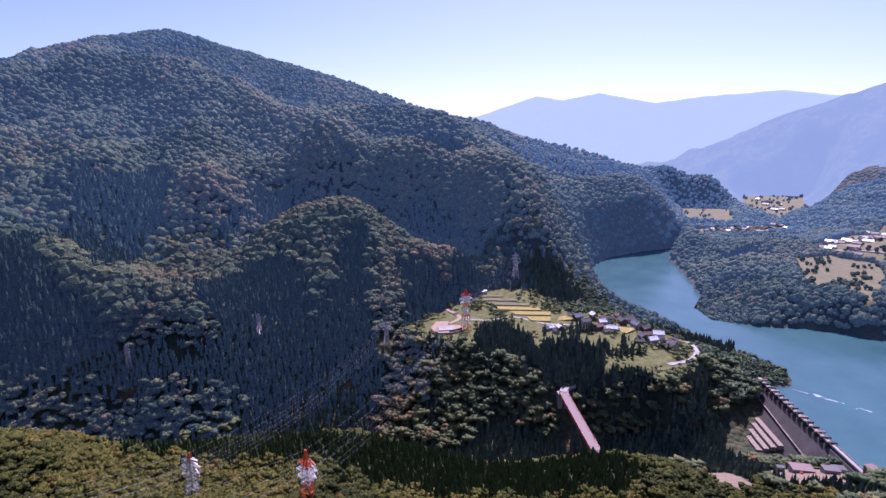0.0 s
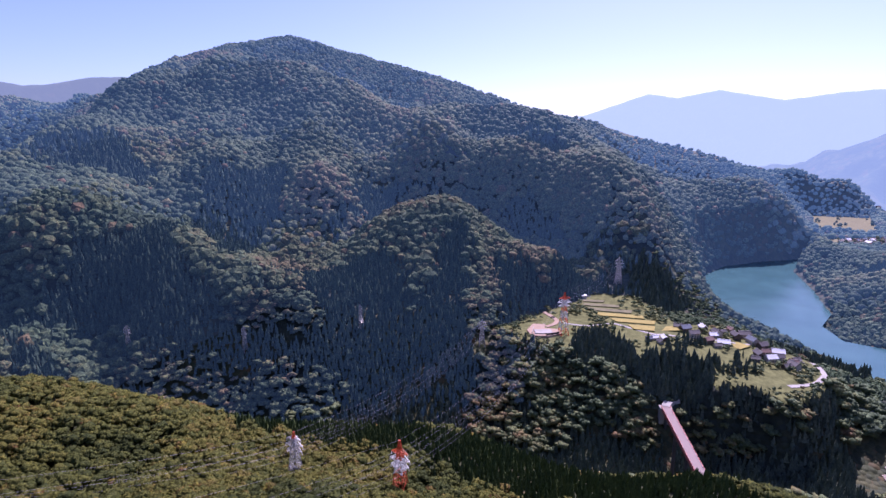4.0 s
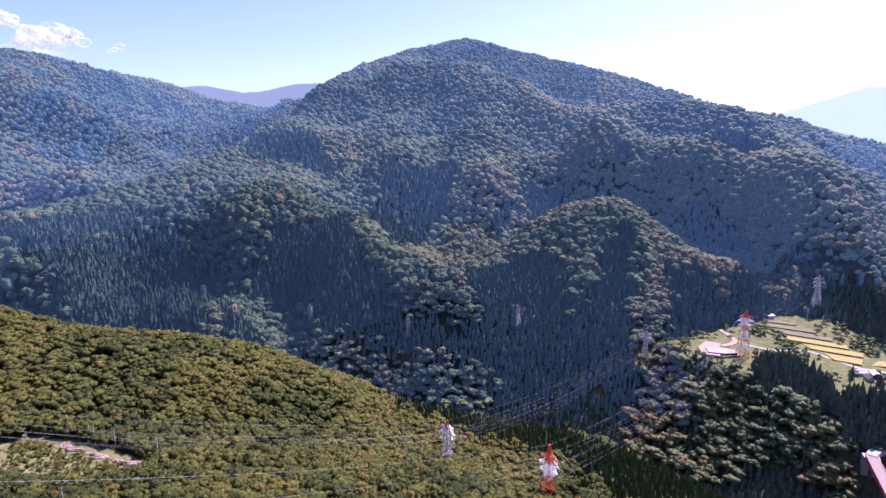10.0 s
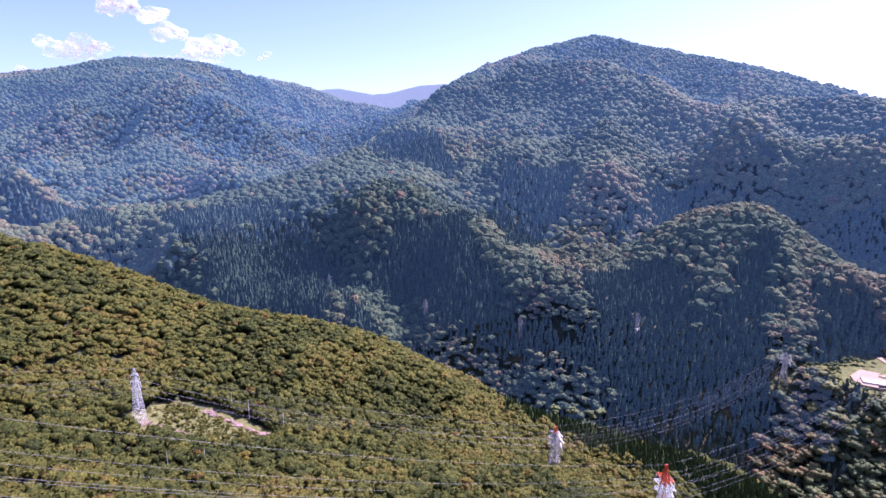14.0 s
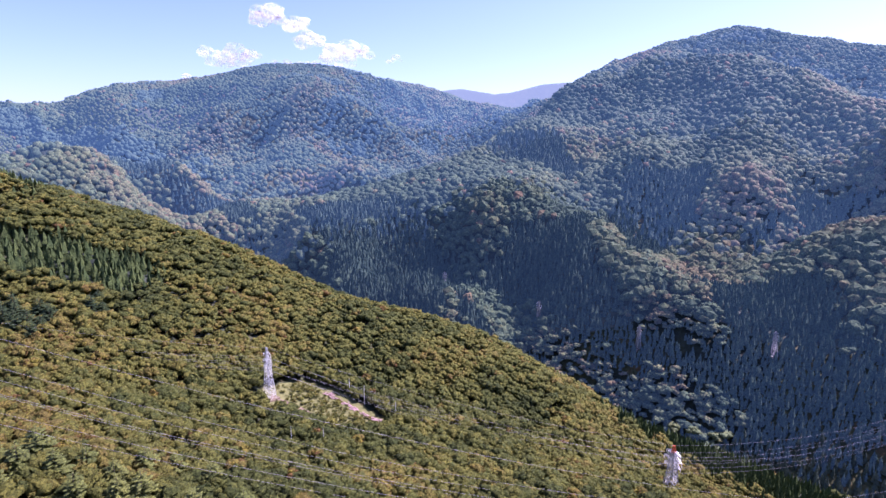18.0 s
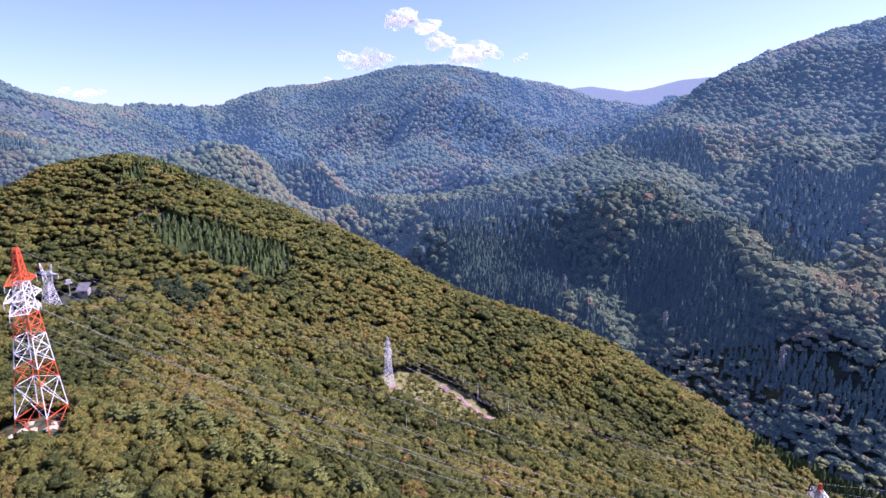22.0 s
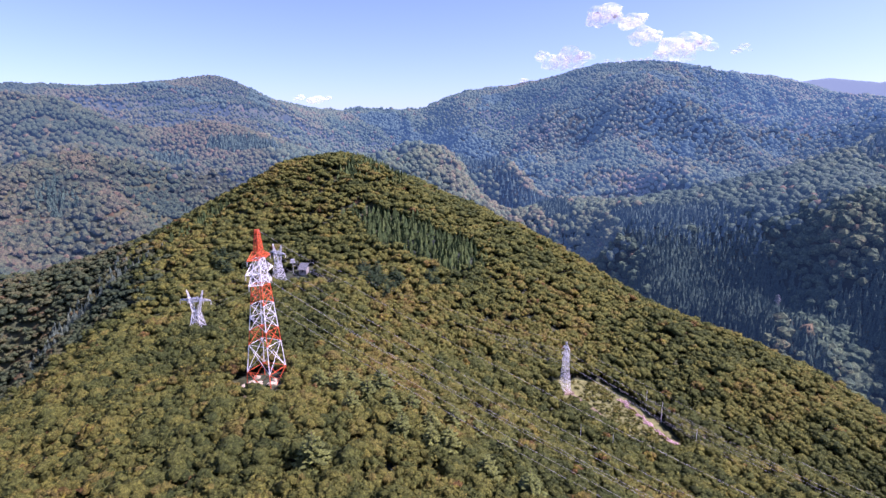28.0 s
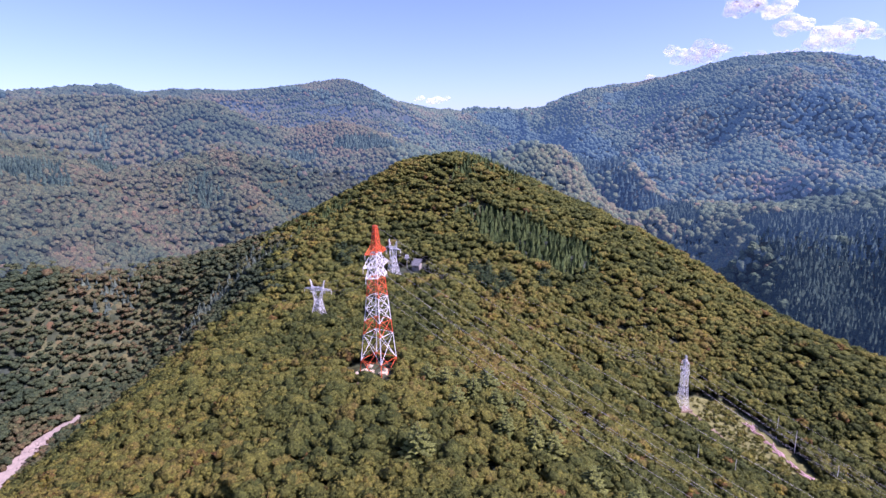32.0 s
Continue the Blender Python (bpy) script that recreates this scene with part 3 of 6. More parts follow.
def leafy_crown(rng, lobes=6, sprays=12, width=0.46, low=0.22, spray=0.075, solid=(OCT, OCT_F), stretch=1.2, clump=0.42):
    """A broad crown: uneven lobes of leaf clumps, with loose sprays standing out of them."""
    verts, faces, count = [], [], 0
    centres = []
    for k in range(lobes):
        a = k * 2.4 + rng.rand()
        r = width * 0.64 * math.sqrt((k + 0.2) / lobes)
        centres.append((r * math.cos(a), r * math.sin(a), low + (1 - low) * (0.68 - 0.55 * (r / width) ** 2 + 0.14 * rng.rand()), width * (clump + 0.20 * rng.rand())))
    for cx, cy, cz, cr in centres:
        turn = Euler(rng.rand(3) * 6).to_matrix()
        base, base_f = solid
        v = (base @ np.array(turn).T) * cr * stretch * (0.78 + 0.42 * rng.rand(len(base), 1)) * np.array([1, 1, 0.88]) + (cx, cy, cz)
        verts.append(v)
        faces.append(base_f + count)
        count += len(v)
    for k in range(sprays):
        cx, cy, cz, cr = centres[k % lobes]
        d = rng.normal(size=3)
        d[2] = abs(d[2])
        d /= np.linalg.norm(d)
        c = np.array([cx, cy, cz]) + d * cr * 0.95 * np.array([1, 1, 0.88])
        u = np.cross(d, rng.normal(size=3))
        u /= np.linalg.norm(u)
        w = np.cross(d, u)
        s = spray * (0.6 + 0.8 * rng.rand())
        verts.append(np.array([c - u * s - w * s * 0.4 - d * s, c + u * s - w * s * 0.4 - d * s * 0.6, c + w * s + d * s * 0.9]))
        faces.append(np.array([[0, 1, 2]]) + count)
        count += 3
    return np.concatenate(verts), np.concatenate(faces)


def domed_crown(rng, lobes, width=0.46):
    """A broad crown far off: one or two uneven domes leaning together."""
    verts, faces = [], []
    for k in range(lobes):
        turn = np.array(Euler(rng.rand(3) * 6).to_matrix())
        size = (1.0 if k == 0 else 0.72) * rng.uniform(0.9, 1.1)
        a = rng.rand() * 6.283
        off = (0, 0, 0.54) if k == 0 else (0.30 * math.cos(a), 0.30 * math.sin(a), 0.40)
        v = (ICO @ turn.T) * (0.78 + 0.40 * rng.rand(len(ICO), 1)) * np.array([width, width, 0.50]) * size + off
        faces.append(ICO_F + sum(len(q) for q in verts))
        verts.append(v)
    return np.concatenate(verts), np.concatenate(faces)


def cedar_crown(rng, tiers=5, sides=8, width=0.17):
    """A slim conifer: tiers of drooping boughs with a ragged rim."""
    verts, faces, n = [], [], 0
    for k in range(tiers):
        z0 = 0.12 + 0.80 * k / tiers
        z1 = min(1.0, z0 + 0.95 / tiers + 0.16)
        r = width * (1 - k / tiers) ** 0.8 * (0.9 + 0.2 * rng.rand())
        a = np.arange(sides) * 2 * math.pi / sides + rng.rand() * 6
        rim = r * np.where(np.arange(sides) % 2, 0.68, 1.08) * (0.8 + 0.4 * rng.rand(sides))
        v = np.stack([rim * np.cos(a), rim * np.sin(a), z0 + 0.05 * rng.rand(sides) - 0.02], 1)
        v = np.concatenate([v, [[0, 0, z1]]])
        verts.append(v)
        faces.append(np.array([[i, (i + 1) % sides, sides] for i in range(sides)]) + n)
        n += sides + 1
    return np.concatenate(verts), np.concatenate(faces)


def planted(name, places, heights, spread, shapes, tones, material, rng, label, category="trees", smooth=False, shade=0.0):
    """Many trees as one object: each takes one of the shapes, its own turn, height, width and tone."""
    if not len(places):
        return None
    pick = rng.randint(0, len(shapes), len(places))
    V, F, T, count = [], [], [], 0
    for k, (sv, sf) in enumerate(shapes):
        i = np.nonzero(pick == k)[0]
        if not len(i):
            continue
        a = rng.rand(len(i)) * 6.283
        c, s = np.cos(a)[:, None], np.sin(a)[:, None]
        h, w = heights[i][:, None], spread[i][:, None]
        x = (sv[None, :, 0] * c - sv[None, :, 1] * s) * w + places[i, 0:1]
        y = (sv[None, :, 0] * s + sv[None, :, 1] * c) * w + places[i, 1:2]
        z = sv[None, :, 2] * h + places[i, 2:3]
        V.append(np.stack([x, y, z], -1).reshape(-1, 3))
        F.append((sf[None] + (np.arange(len(i)) * len(sv))[:, None, None] + count).reshape(-1, 3))
        clump = np.random.RandomState(k + 7).normal(0, shade, len(sv) // 3 + 1)[np.arange(len(sv)) // 3]   # leaf clumps differ a little
        T.append(np.clip(tones[i][:, None] + clump[None, :], 0, 1).ravel())
        count += len(i) * len(sv)
    return tagged(joined(name, np.concatenate(V), np.concatenate(F), material, np.concatenate(T), smooth=smooth), label, category, kind="stuff")


# ---- where trees stand ----
TOWER_SPOTS = [(-245, -58, 12), (-231, -55, 8), (-347, -123, 8), (-433, -88, 13), (-441, -70, 14), (-310, 107, 8), (-147, 286, 4), (-81, 291, 5), (-238, -60, 9), (-246, -66, 9), (-70, 640, 14), (116, 854, 16)]
CEDAR_SLOPE = [(-517, -38), (-516, -10), (-481, 58), (-461, 84), (-419, 52), (-428, 20), (-474, -18)]
BRIDGE_LINE = [(116, 560), (131, 554), (136, 439), (134, 430)]
ROADS = [[(273, 605), (296, 618), (316, 644), (325, 676), (321, 701), (304, 726), (289, 774)], [(384, 618), (369, 467), (366, 400)]]
LEAF_STRIPS = [   # strips of broadleaf trees in a lighter tone through the cedars: spurs, a knoll's crest, a cut under the wires, banks
    [(-482, 675), (-450, 649), (-418, 638), (-393, 619)],
    [(-391, 868), (-412, 822), (-393, 764)],
    [(-356, 617), (-345, 637), (-330, 658), (-304, 624)],
    [(-252, 815), (-218, 849), (-161, 865), (-125, 877), (-99, 847)],
    [(-97, 841), (-84, 767), (-74, 693)],
    [(-48, 807), (-12, 796), (42, 954), (83, 894)],
    [(-388, 690), (-347, 658), (-342, 627)],
    [(-597, 524), (-550, 536), (-513, 534)],
    [(-590, 525), (-490, 525), (-399, 536), (-342, 538), (-252, 558)],
    [(-65, 653), (-28, 611), (-52, 576)],
    [(29, 589), (93, 564), (110, 555)],
    [(17, 620), (11, 562)]]
RUST_STRIPS = [   # groups of trees in autumn brown
    [(-640, 692), (-652, 762), (-606, 750)],
    [(-667, 606), (-643, 610)],
    [(-200, 761), (-165, 751)],
    [(-619, 582), (-612, 586)],
    [(-776, 493), (-759, 497)],
    [(-1028, -572), (-892, -445), (-770, -345)],
    [(-578, -494), (-511, -410), (-506, -386)],
    [(-608, -117), (-594, -71), (-589, -22)],
    [(-669, -448), (-698, -437)],
    [(-1605, 618), (-1559, 708), (-1508, 741)]]
CEDAR_STANDS = [   # planted cedar stands on the far slopes
    [(-850, 436), (-846, 511), (-781, 550), (-715, 543), (-666, 552), (-616, 598), (-614, 622), (-540, 668), (-499, 684), (-455, 635), (-403, 612), (-368, 599), (-307, 596), (-279, 556), (-279, 278), (-587, 473), (-420, 214), (-787, 387)],
    [(-532, 686), (-575, 865), (-543, 914), (-489, 951), (-433, 864), (-466, 840), (-445, 763), (-431, 673), (-483, 692)],
    [(-383, 888), (-367, 940), (-349, 1080), (-293, 1087), (-227, 1094), (-184, 1096), (-285, 1064), (-316, 987), (-347, 867), (-374, 856)],
    [(-264, 606), (-284, 669), (-281, 748), (-245, 767), (-216, 769), (-185, 725), (-161, 666), (-124, 674), (-165, 779), (-151, 818), (-113, 833), (-99, 811), (-75, 672), (-103, 610), (-251, 579)],
    [(-81, 810), (-55, 803), (2, 799), (42, 954), (87, 891), (113, 845), (84, 789), (21, 724), (-59, 661)],
    [(-78, 1048), (-27, 1063), (10, 1045), (53, 993), (89, 933), (41, 972), (-26, 1006), (-82, 1027)],
    [(55, 977), (125, 898), (192, 865), (206, 806), (148, 718), (95, 778), (30, 789)],
    [(-969, 415), (-916, 503), (-832, 533), (-778, 533), (-789, 505), (-820, 478), (-815, 431), (-881, 398)],
    [(-1324, 274), (-1288, 354), (-1101, 372), (-1055, 367), (-1080, 317), (-1296, 290)],
    [(-2848, -208), (-2896, -32), (-2595, 259), (-2187, 402), (-2492, 244), (-2768, -36)],
    [(-1035, -819), (-1070, -800), (-858, -648), (-771, -609)],
    [(-2696, 33), (-2597, 240), (-2160, 417), (-1771, 469), (-1340, 275), (-1439, 163)]]
BROW_CEDARS = [(-299, 377), (-214, 405), (-132, 413), (-105, 415), (-48, 415), (21, 451), (92, 431), (148, 420), (159, 389), (142, 363), (54, 338), (0, 306), (-36, 310), (-61, 330), (-79, 337), (-111, 347), (-163, 341), (-216, 336)]   # over the brow of the near slope
TALL_STAND = [(80, 572), (95, 622), (140, 622), (196, 622), (190, 566), (150, 570)]
LEAF_BANKS = [[(-75, 640), (-60, 545), (70, 520), (120, 545), (105, 580), (70, 595), (45, 615), (0, 615), (-40, 640)], [(140, 540), (320, 560), (355, 612), (320, 640), (290, 590), (250, 575), (215, 560), (150, 560)]]
PINES = [(-230, -32), (-227, -24), (-233, -18), (-222, -11), (-232, -5), (-214, -1), (-220, 8), (-206, 15), (-191, 21), (-211, 35), (-214, 26), (-190, 14), (-175, 33), (-196, 3), (-195, 44), (-168, 47), (-168, -27), (-207, -17)]
DARK_PINES = [(-411, -22), (-404, -15), (-408, -9), (-396, -4), (-386, 2), (-398, 7), (-394, -10), (-380, -3), (-403, 29), (-400, 35), (-408, 3), (-411, 34), (-466, -145), (-470, -140), (-458, -130), (-463, -126), (-449, -117), (-452, -137), (-442, -129), (-425, -21), (-418, -16), (-420, -10)]


def wood_places(rng, inner, outer, left, right, step):
    """Jittered places on a square lattice between two distances and two bearings, off open land and water."""
    n = int(outer / step)
    i, j = np.meshgrid(np.arange(-n, n + 1), np.arange(-n, n + 1))
    x = (i + 0.42 * rng.uniform(-1, 1, i.shape)).ravel() * step
    y = (j + 0.42 * rng.uniform(-1, 1, i.shape)).ravel() * step
    d, b = np.hypot(x, y), np.degrees(np.arctan2(-x, y))
    b = np.where(b < -90, b + 360, b)
    d, b = d * (1 + 0.035 * rng.uniform(-1, 1, d.shape)), b + 2.5 * rng.uniform(-1, 1, b.shape)   # jitter blends the distance bands, so steps of painted haze don't show
    ok = (d >= inner) & (d < outer) & (b > left) & (b < right)
    x, y = x[ok], y[ok]
    ok = np.ones(len(x), bool)
    for poly in OPEN:
        ok &= inside(x, y, poly) > 2
    ok &= inside(x, y, LAKE) > 4
    ok &= inside(x, y, CLEARING) > 2
    for tx, ty, tr in TOWER_SPOTS:
        ok &= np.hypot(x - tx, y - ty) > tr
    for line in ROADS:
        ok &= off_line(x, y, line) > 8
    for tx, ty in PINES + DARK_PINES:
        ok &= np.hypot(x - tx, y - ty) > 4.2
    ok &= (off_line(x, y, STREAM) > 9) & (off_line(x, y, BRIDGE_LINE) > 5.5)
    ok &= np.hypot(x, y) < np.interp(np.degrees(np.arctan2(-x, y)), EDGE_B, EDGE_R) + 20
    x, y = x[ok], y[ok]
    return np.stack([x, y, ground_z(x, y)], 1)


# steepest sight line from the camera over nearer crests; only trees it can see are kept
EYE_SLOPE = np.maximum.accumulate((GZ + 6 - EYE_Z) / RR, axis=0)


def seen_from_camera(p, tall):
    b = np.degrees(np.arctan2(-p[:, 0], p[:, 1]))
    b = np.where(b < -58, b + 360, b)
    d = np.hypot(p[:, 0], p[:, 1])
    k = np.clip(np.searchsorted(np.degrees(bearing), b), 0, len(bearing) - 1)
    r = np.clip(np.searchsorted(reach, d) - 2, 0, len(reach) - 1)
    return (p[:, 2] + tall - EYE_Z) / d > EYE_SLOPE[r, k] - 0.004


def is_cedar(p, rng):
    x, y = p[:, 0], p[:, 1]
    d, b = np.hypot(x, y), np.degrees(np.arctan2(-x, y))
    n = fractal(x, y, 170, 57, 3) + 0.05 * rng.uniform(-1, 1, len(x))
    strip = np.minimum.reduce([off_line(x, y, line) for line in LEAF_STRIPS]) < 20 + 14 * rng.uniform(-1, 1, len(x))
    grove = (np.minimum.reduce([inside(x, y, poly) for poly in LEAF_BANKS]) < 6 * rng.uniform(-1, 1, len(x))) & (fractal(x, y, 38, 61, 2) < 0.60)
    plantation = (p[:, 2] + 340 * (n - 0.47) < np.interp(b, [-20, 5, 40, 60, 80], [120, 150, 165, 150, 110])) & (b < 84)
    bank = (d > np.where(b < 45, 480, 560)) & (d < 690) & (inside(x, y, LAKE) > 70) & ~strip & ~grove & (plantation | (n > 0.66))
    stand = np.minimum.reduce([inside(x, y, poly) for poly in CEDAR_STANDS]) < 9 * rng.uniform(-1, 1, len(x)) + 60 * (fractal(x, y, 70, 67, 3) - 0.5)
    far_bank = bank | ((d >= 690) & (stand | (n > 0.74)) & ~strip)
    fringe = (d < 480) & (b < 45) & (b > -30) & (inside(x, y, BROW_CEDARS) < 12 * rng.uniform(-1, 1, len(x)))
    slope = inside(x, y, CEDAR_SLOPE) < 8 * rng.uniform(-1, 1, len(x))
    return far_bank | fringe | slope


def broad_tones(p, rng):
    far = np.hypot(p[:, 0], p[:, 1]) > 720
    patchy = np.where(far, fractal(p[:, 0], p[:, 1], 190, 78, 4) * 1.5 - 0.27, 1.15 * fractal(p[:, 0], p[:, 1], 60, 77, 3) + 0.3 * fractal(p[:, 0], p[:, 1], 19, 79, 2) - 0.24)
    t = 0.02 + 0.85 * patchy + np.where(far, 0.07, 0.15) * rng.normal(size=len(p)) + 0.16 * (np.minimum.reduce([off_line(p[:, 0], p[:, 1], line) for line in LEAF_STRIPS]) < 20)
    t = t + 0.30 * np.clip(1.6 - np.minimum.reduce([off_line(p[:, 0], p[:, 1], line) for line in RUST_STRIPS]) / 22, 0, 1)
    odd = rng.rand(len(p))
    t = np.where(odd > 0.98, 0.96, np.where(odd > 0.975, 1.0, np.clip(t, 0, 0.88)))
    return t


rng = np.random.RandomState(5)
LEAFY = [leafy_crown(rng, 8, 38, spray=0.060, stretch=1.2, clump=0.33) for k in range(10)]
LEAFY_MID = [leafy_crown(rng, 6, 22, spray=0.065, stretch=1.2, clump=0.38) for k in range(8)]
LUMPS = [domed_crown(rng, 1) for k in range(10)]
CLUSTERS = [domed_crown(rng, 2) for k in range(9)]
CEDARS = [cedar_crown(rng, 6, 9) for k in range(5)]
CEDARS_MID = [cedar_crown(rng, 3, 6, 0.21) for k in range(6)]
CEDARS_FAR = [cedar_crown(rng, 2, 6, 0.23) for k in range(4)]

# farther bands take leaf materials with more painted haze emission
for name, inner, outer, left, right, step, broad, conifer, size, leaf, needle in (
        ("forest_near", 105, 400, -58, 150, 4.7, LEAFY, CEDARS, 1.0, M_BROAD, M_CEDAR_YOUNG),
        ("forest_hill", 400, 720, 60, 113, 5.0, LEAFY_MID, CEDARS_MID, 1.0, M_BROAD, M_CEDAR_YOUNG),
        ("forest_spur", 400, 480, -58, 45, 5.5, LEAFY_MID, CEDARS_MID, 1.0, M_BROAD, M_CEDAR_YOUNG),
        ("forest_saddle", 400, 560, 45, 60, 5.5, LEAFY_MID, CEDARS_MID, 1.0, M_BROAD, M_CEDAR_YOUNG),
        ("forest_side", 400, 470, 113, 150, 6.1, LEAFY_MID, CEDARS_MID, 1.0, M_BROAD, M_CEDAR_YOUNG),
        ("forest_bank", 480, 590, -58, 45, 6.0, LEAFY_MID, CEDARS_MID, 1.3, M_BANK, M_CEDAR_BANK),
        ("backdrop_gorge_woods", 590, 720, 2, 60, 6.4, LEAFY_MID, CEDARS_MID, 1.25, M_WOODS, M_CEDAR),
        ("forest_gorge", 560, 590, 45, 60, 6.0, LEAFY_MID, CEDARS_MID, 1.3, M_BANK, M_CEDAR_BANK),
        ("forest_bank_east", 590, 720, -58, 2, 6.0, LEAFY_MID, CEDARS_MID, 1.3, M_BANK, M_CEDAR_BANK),
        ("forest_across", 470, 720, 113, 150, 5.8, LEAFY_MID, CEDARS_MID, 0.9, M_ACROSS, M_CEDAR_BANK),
        ("forest_shore", 720, 900, -58, -8, 6.2, LEAFY_MID, CEDARS_MID, 0.85, M_SHORE, M_CEDAR_BANK),
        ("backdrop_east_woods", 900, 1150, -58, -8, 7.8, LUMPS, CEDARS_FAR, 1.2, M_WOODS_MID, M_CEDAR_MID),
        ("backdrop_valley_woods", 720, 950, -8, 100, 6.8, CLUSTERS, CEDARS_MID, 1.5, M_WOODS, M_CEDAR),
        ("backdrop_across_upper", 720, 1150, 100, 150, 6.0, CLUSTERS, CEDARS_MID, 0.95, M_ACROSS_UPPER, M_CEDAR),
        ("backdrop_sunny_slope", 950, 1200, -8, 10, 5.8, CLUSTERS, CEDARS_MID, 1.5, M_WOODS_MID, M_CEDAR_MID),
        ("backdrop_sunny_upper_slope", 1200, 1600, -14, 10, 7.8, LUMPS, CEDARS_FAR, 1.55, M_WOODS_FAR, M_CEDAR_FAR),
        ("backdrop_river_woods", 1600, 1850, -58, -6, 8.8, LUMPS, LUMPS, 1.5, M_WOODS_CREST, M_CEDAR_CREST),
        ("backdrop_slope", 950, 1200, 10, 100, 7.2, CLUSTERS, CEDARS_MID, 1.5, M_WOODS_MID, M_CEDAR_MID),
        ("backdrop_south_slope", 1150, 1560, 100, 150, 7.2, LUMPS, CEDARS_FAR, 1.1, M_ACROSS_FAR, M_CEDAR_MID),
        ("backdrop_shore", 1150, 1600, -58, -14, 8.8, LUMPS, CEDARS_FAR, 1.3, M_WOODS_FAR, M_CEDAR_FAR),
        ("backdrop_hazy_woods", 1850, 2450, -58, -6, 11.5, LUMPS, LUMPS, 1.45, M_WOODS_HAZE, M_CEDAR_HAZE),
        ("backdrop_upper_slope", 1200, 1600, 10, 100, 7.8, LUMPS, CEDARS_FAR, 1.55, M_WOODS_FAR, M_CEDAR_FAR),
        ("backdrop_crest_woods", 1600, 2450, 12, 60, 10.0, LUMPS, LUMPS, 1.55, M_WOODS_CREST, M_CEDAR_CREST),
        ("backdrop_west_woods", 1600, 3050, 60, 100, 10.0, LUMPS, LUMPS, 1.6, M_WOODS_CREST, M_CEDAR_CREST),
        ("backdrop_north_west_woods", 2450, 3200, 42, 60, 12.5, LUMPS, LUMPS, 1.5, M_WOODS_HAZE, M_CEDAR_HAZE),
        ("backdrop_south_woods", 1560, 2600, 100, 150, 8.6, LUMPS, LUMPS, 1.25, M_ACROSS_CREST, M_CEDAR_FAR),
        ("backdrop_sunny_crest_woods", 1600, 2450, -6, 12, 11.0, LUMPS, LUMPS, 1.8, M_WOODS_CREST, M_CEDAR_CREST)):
    p = wood_places(rng, inner, outer, left, right, step)
    p = p[seen_from_camera(p, 12)]
    conifers = is_cedar(p, rng)
    if 400 <= inner < 1150:   # planted cedars stand closer
        pc = wood_places(rng, inner, outer, left, right, 4.5 if inner < 900 else 5.2)
        pc = pc[seen_from_camera(pc, 14)]
        pc = pc[is_cedar(pc, rng)]
    elif inner < 200:
        pc = wood_places(rng, inner, outer, left, right, 4.5)
        pc = pc[is_cedar(pc, rng)]
    else:
        pc = p[conifers]
    q = p[~conifers]
    q = q[rng.rand(len(q)) > 0.04]
    if inner < 200:   # the nearest stand as trees of their own
        own = (np.hypot(q[:, 0], q[:, 1]) < 150) & (np.degrees(np.arctan2(-q[:, 0], q[:, 1])) > 82)
        OWN_TREES, q = q[own], q[~own]
    h = rng.uniform(6.0, 11.5, len(q)) * size * (0.8 + 0.5 * fractal(q[:, 0], q[:, 1], 40, 93, 2))
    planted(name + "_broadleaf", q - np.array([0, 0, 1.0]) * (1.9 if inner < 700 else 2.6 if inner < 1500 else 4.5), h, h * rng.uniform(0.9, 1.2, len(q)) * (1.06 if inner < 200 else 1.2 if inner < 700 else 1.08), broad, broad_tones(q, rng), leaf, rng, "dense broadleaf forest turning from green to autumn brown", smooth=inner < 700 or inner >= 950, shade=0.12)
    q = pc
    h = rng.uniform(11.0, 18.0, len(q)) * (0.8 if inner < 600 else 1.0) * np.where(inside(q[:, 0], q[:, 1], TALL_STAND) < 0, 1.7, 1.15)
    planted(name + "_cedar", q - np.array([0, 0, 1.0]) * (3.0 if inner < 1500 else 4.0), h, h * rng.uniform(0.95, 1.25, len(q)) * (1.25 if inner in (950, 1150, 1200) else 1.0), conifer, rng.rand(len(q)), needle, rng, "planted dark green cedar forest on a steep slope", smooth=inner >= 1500)


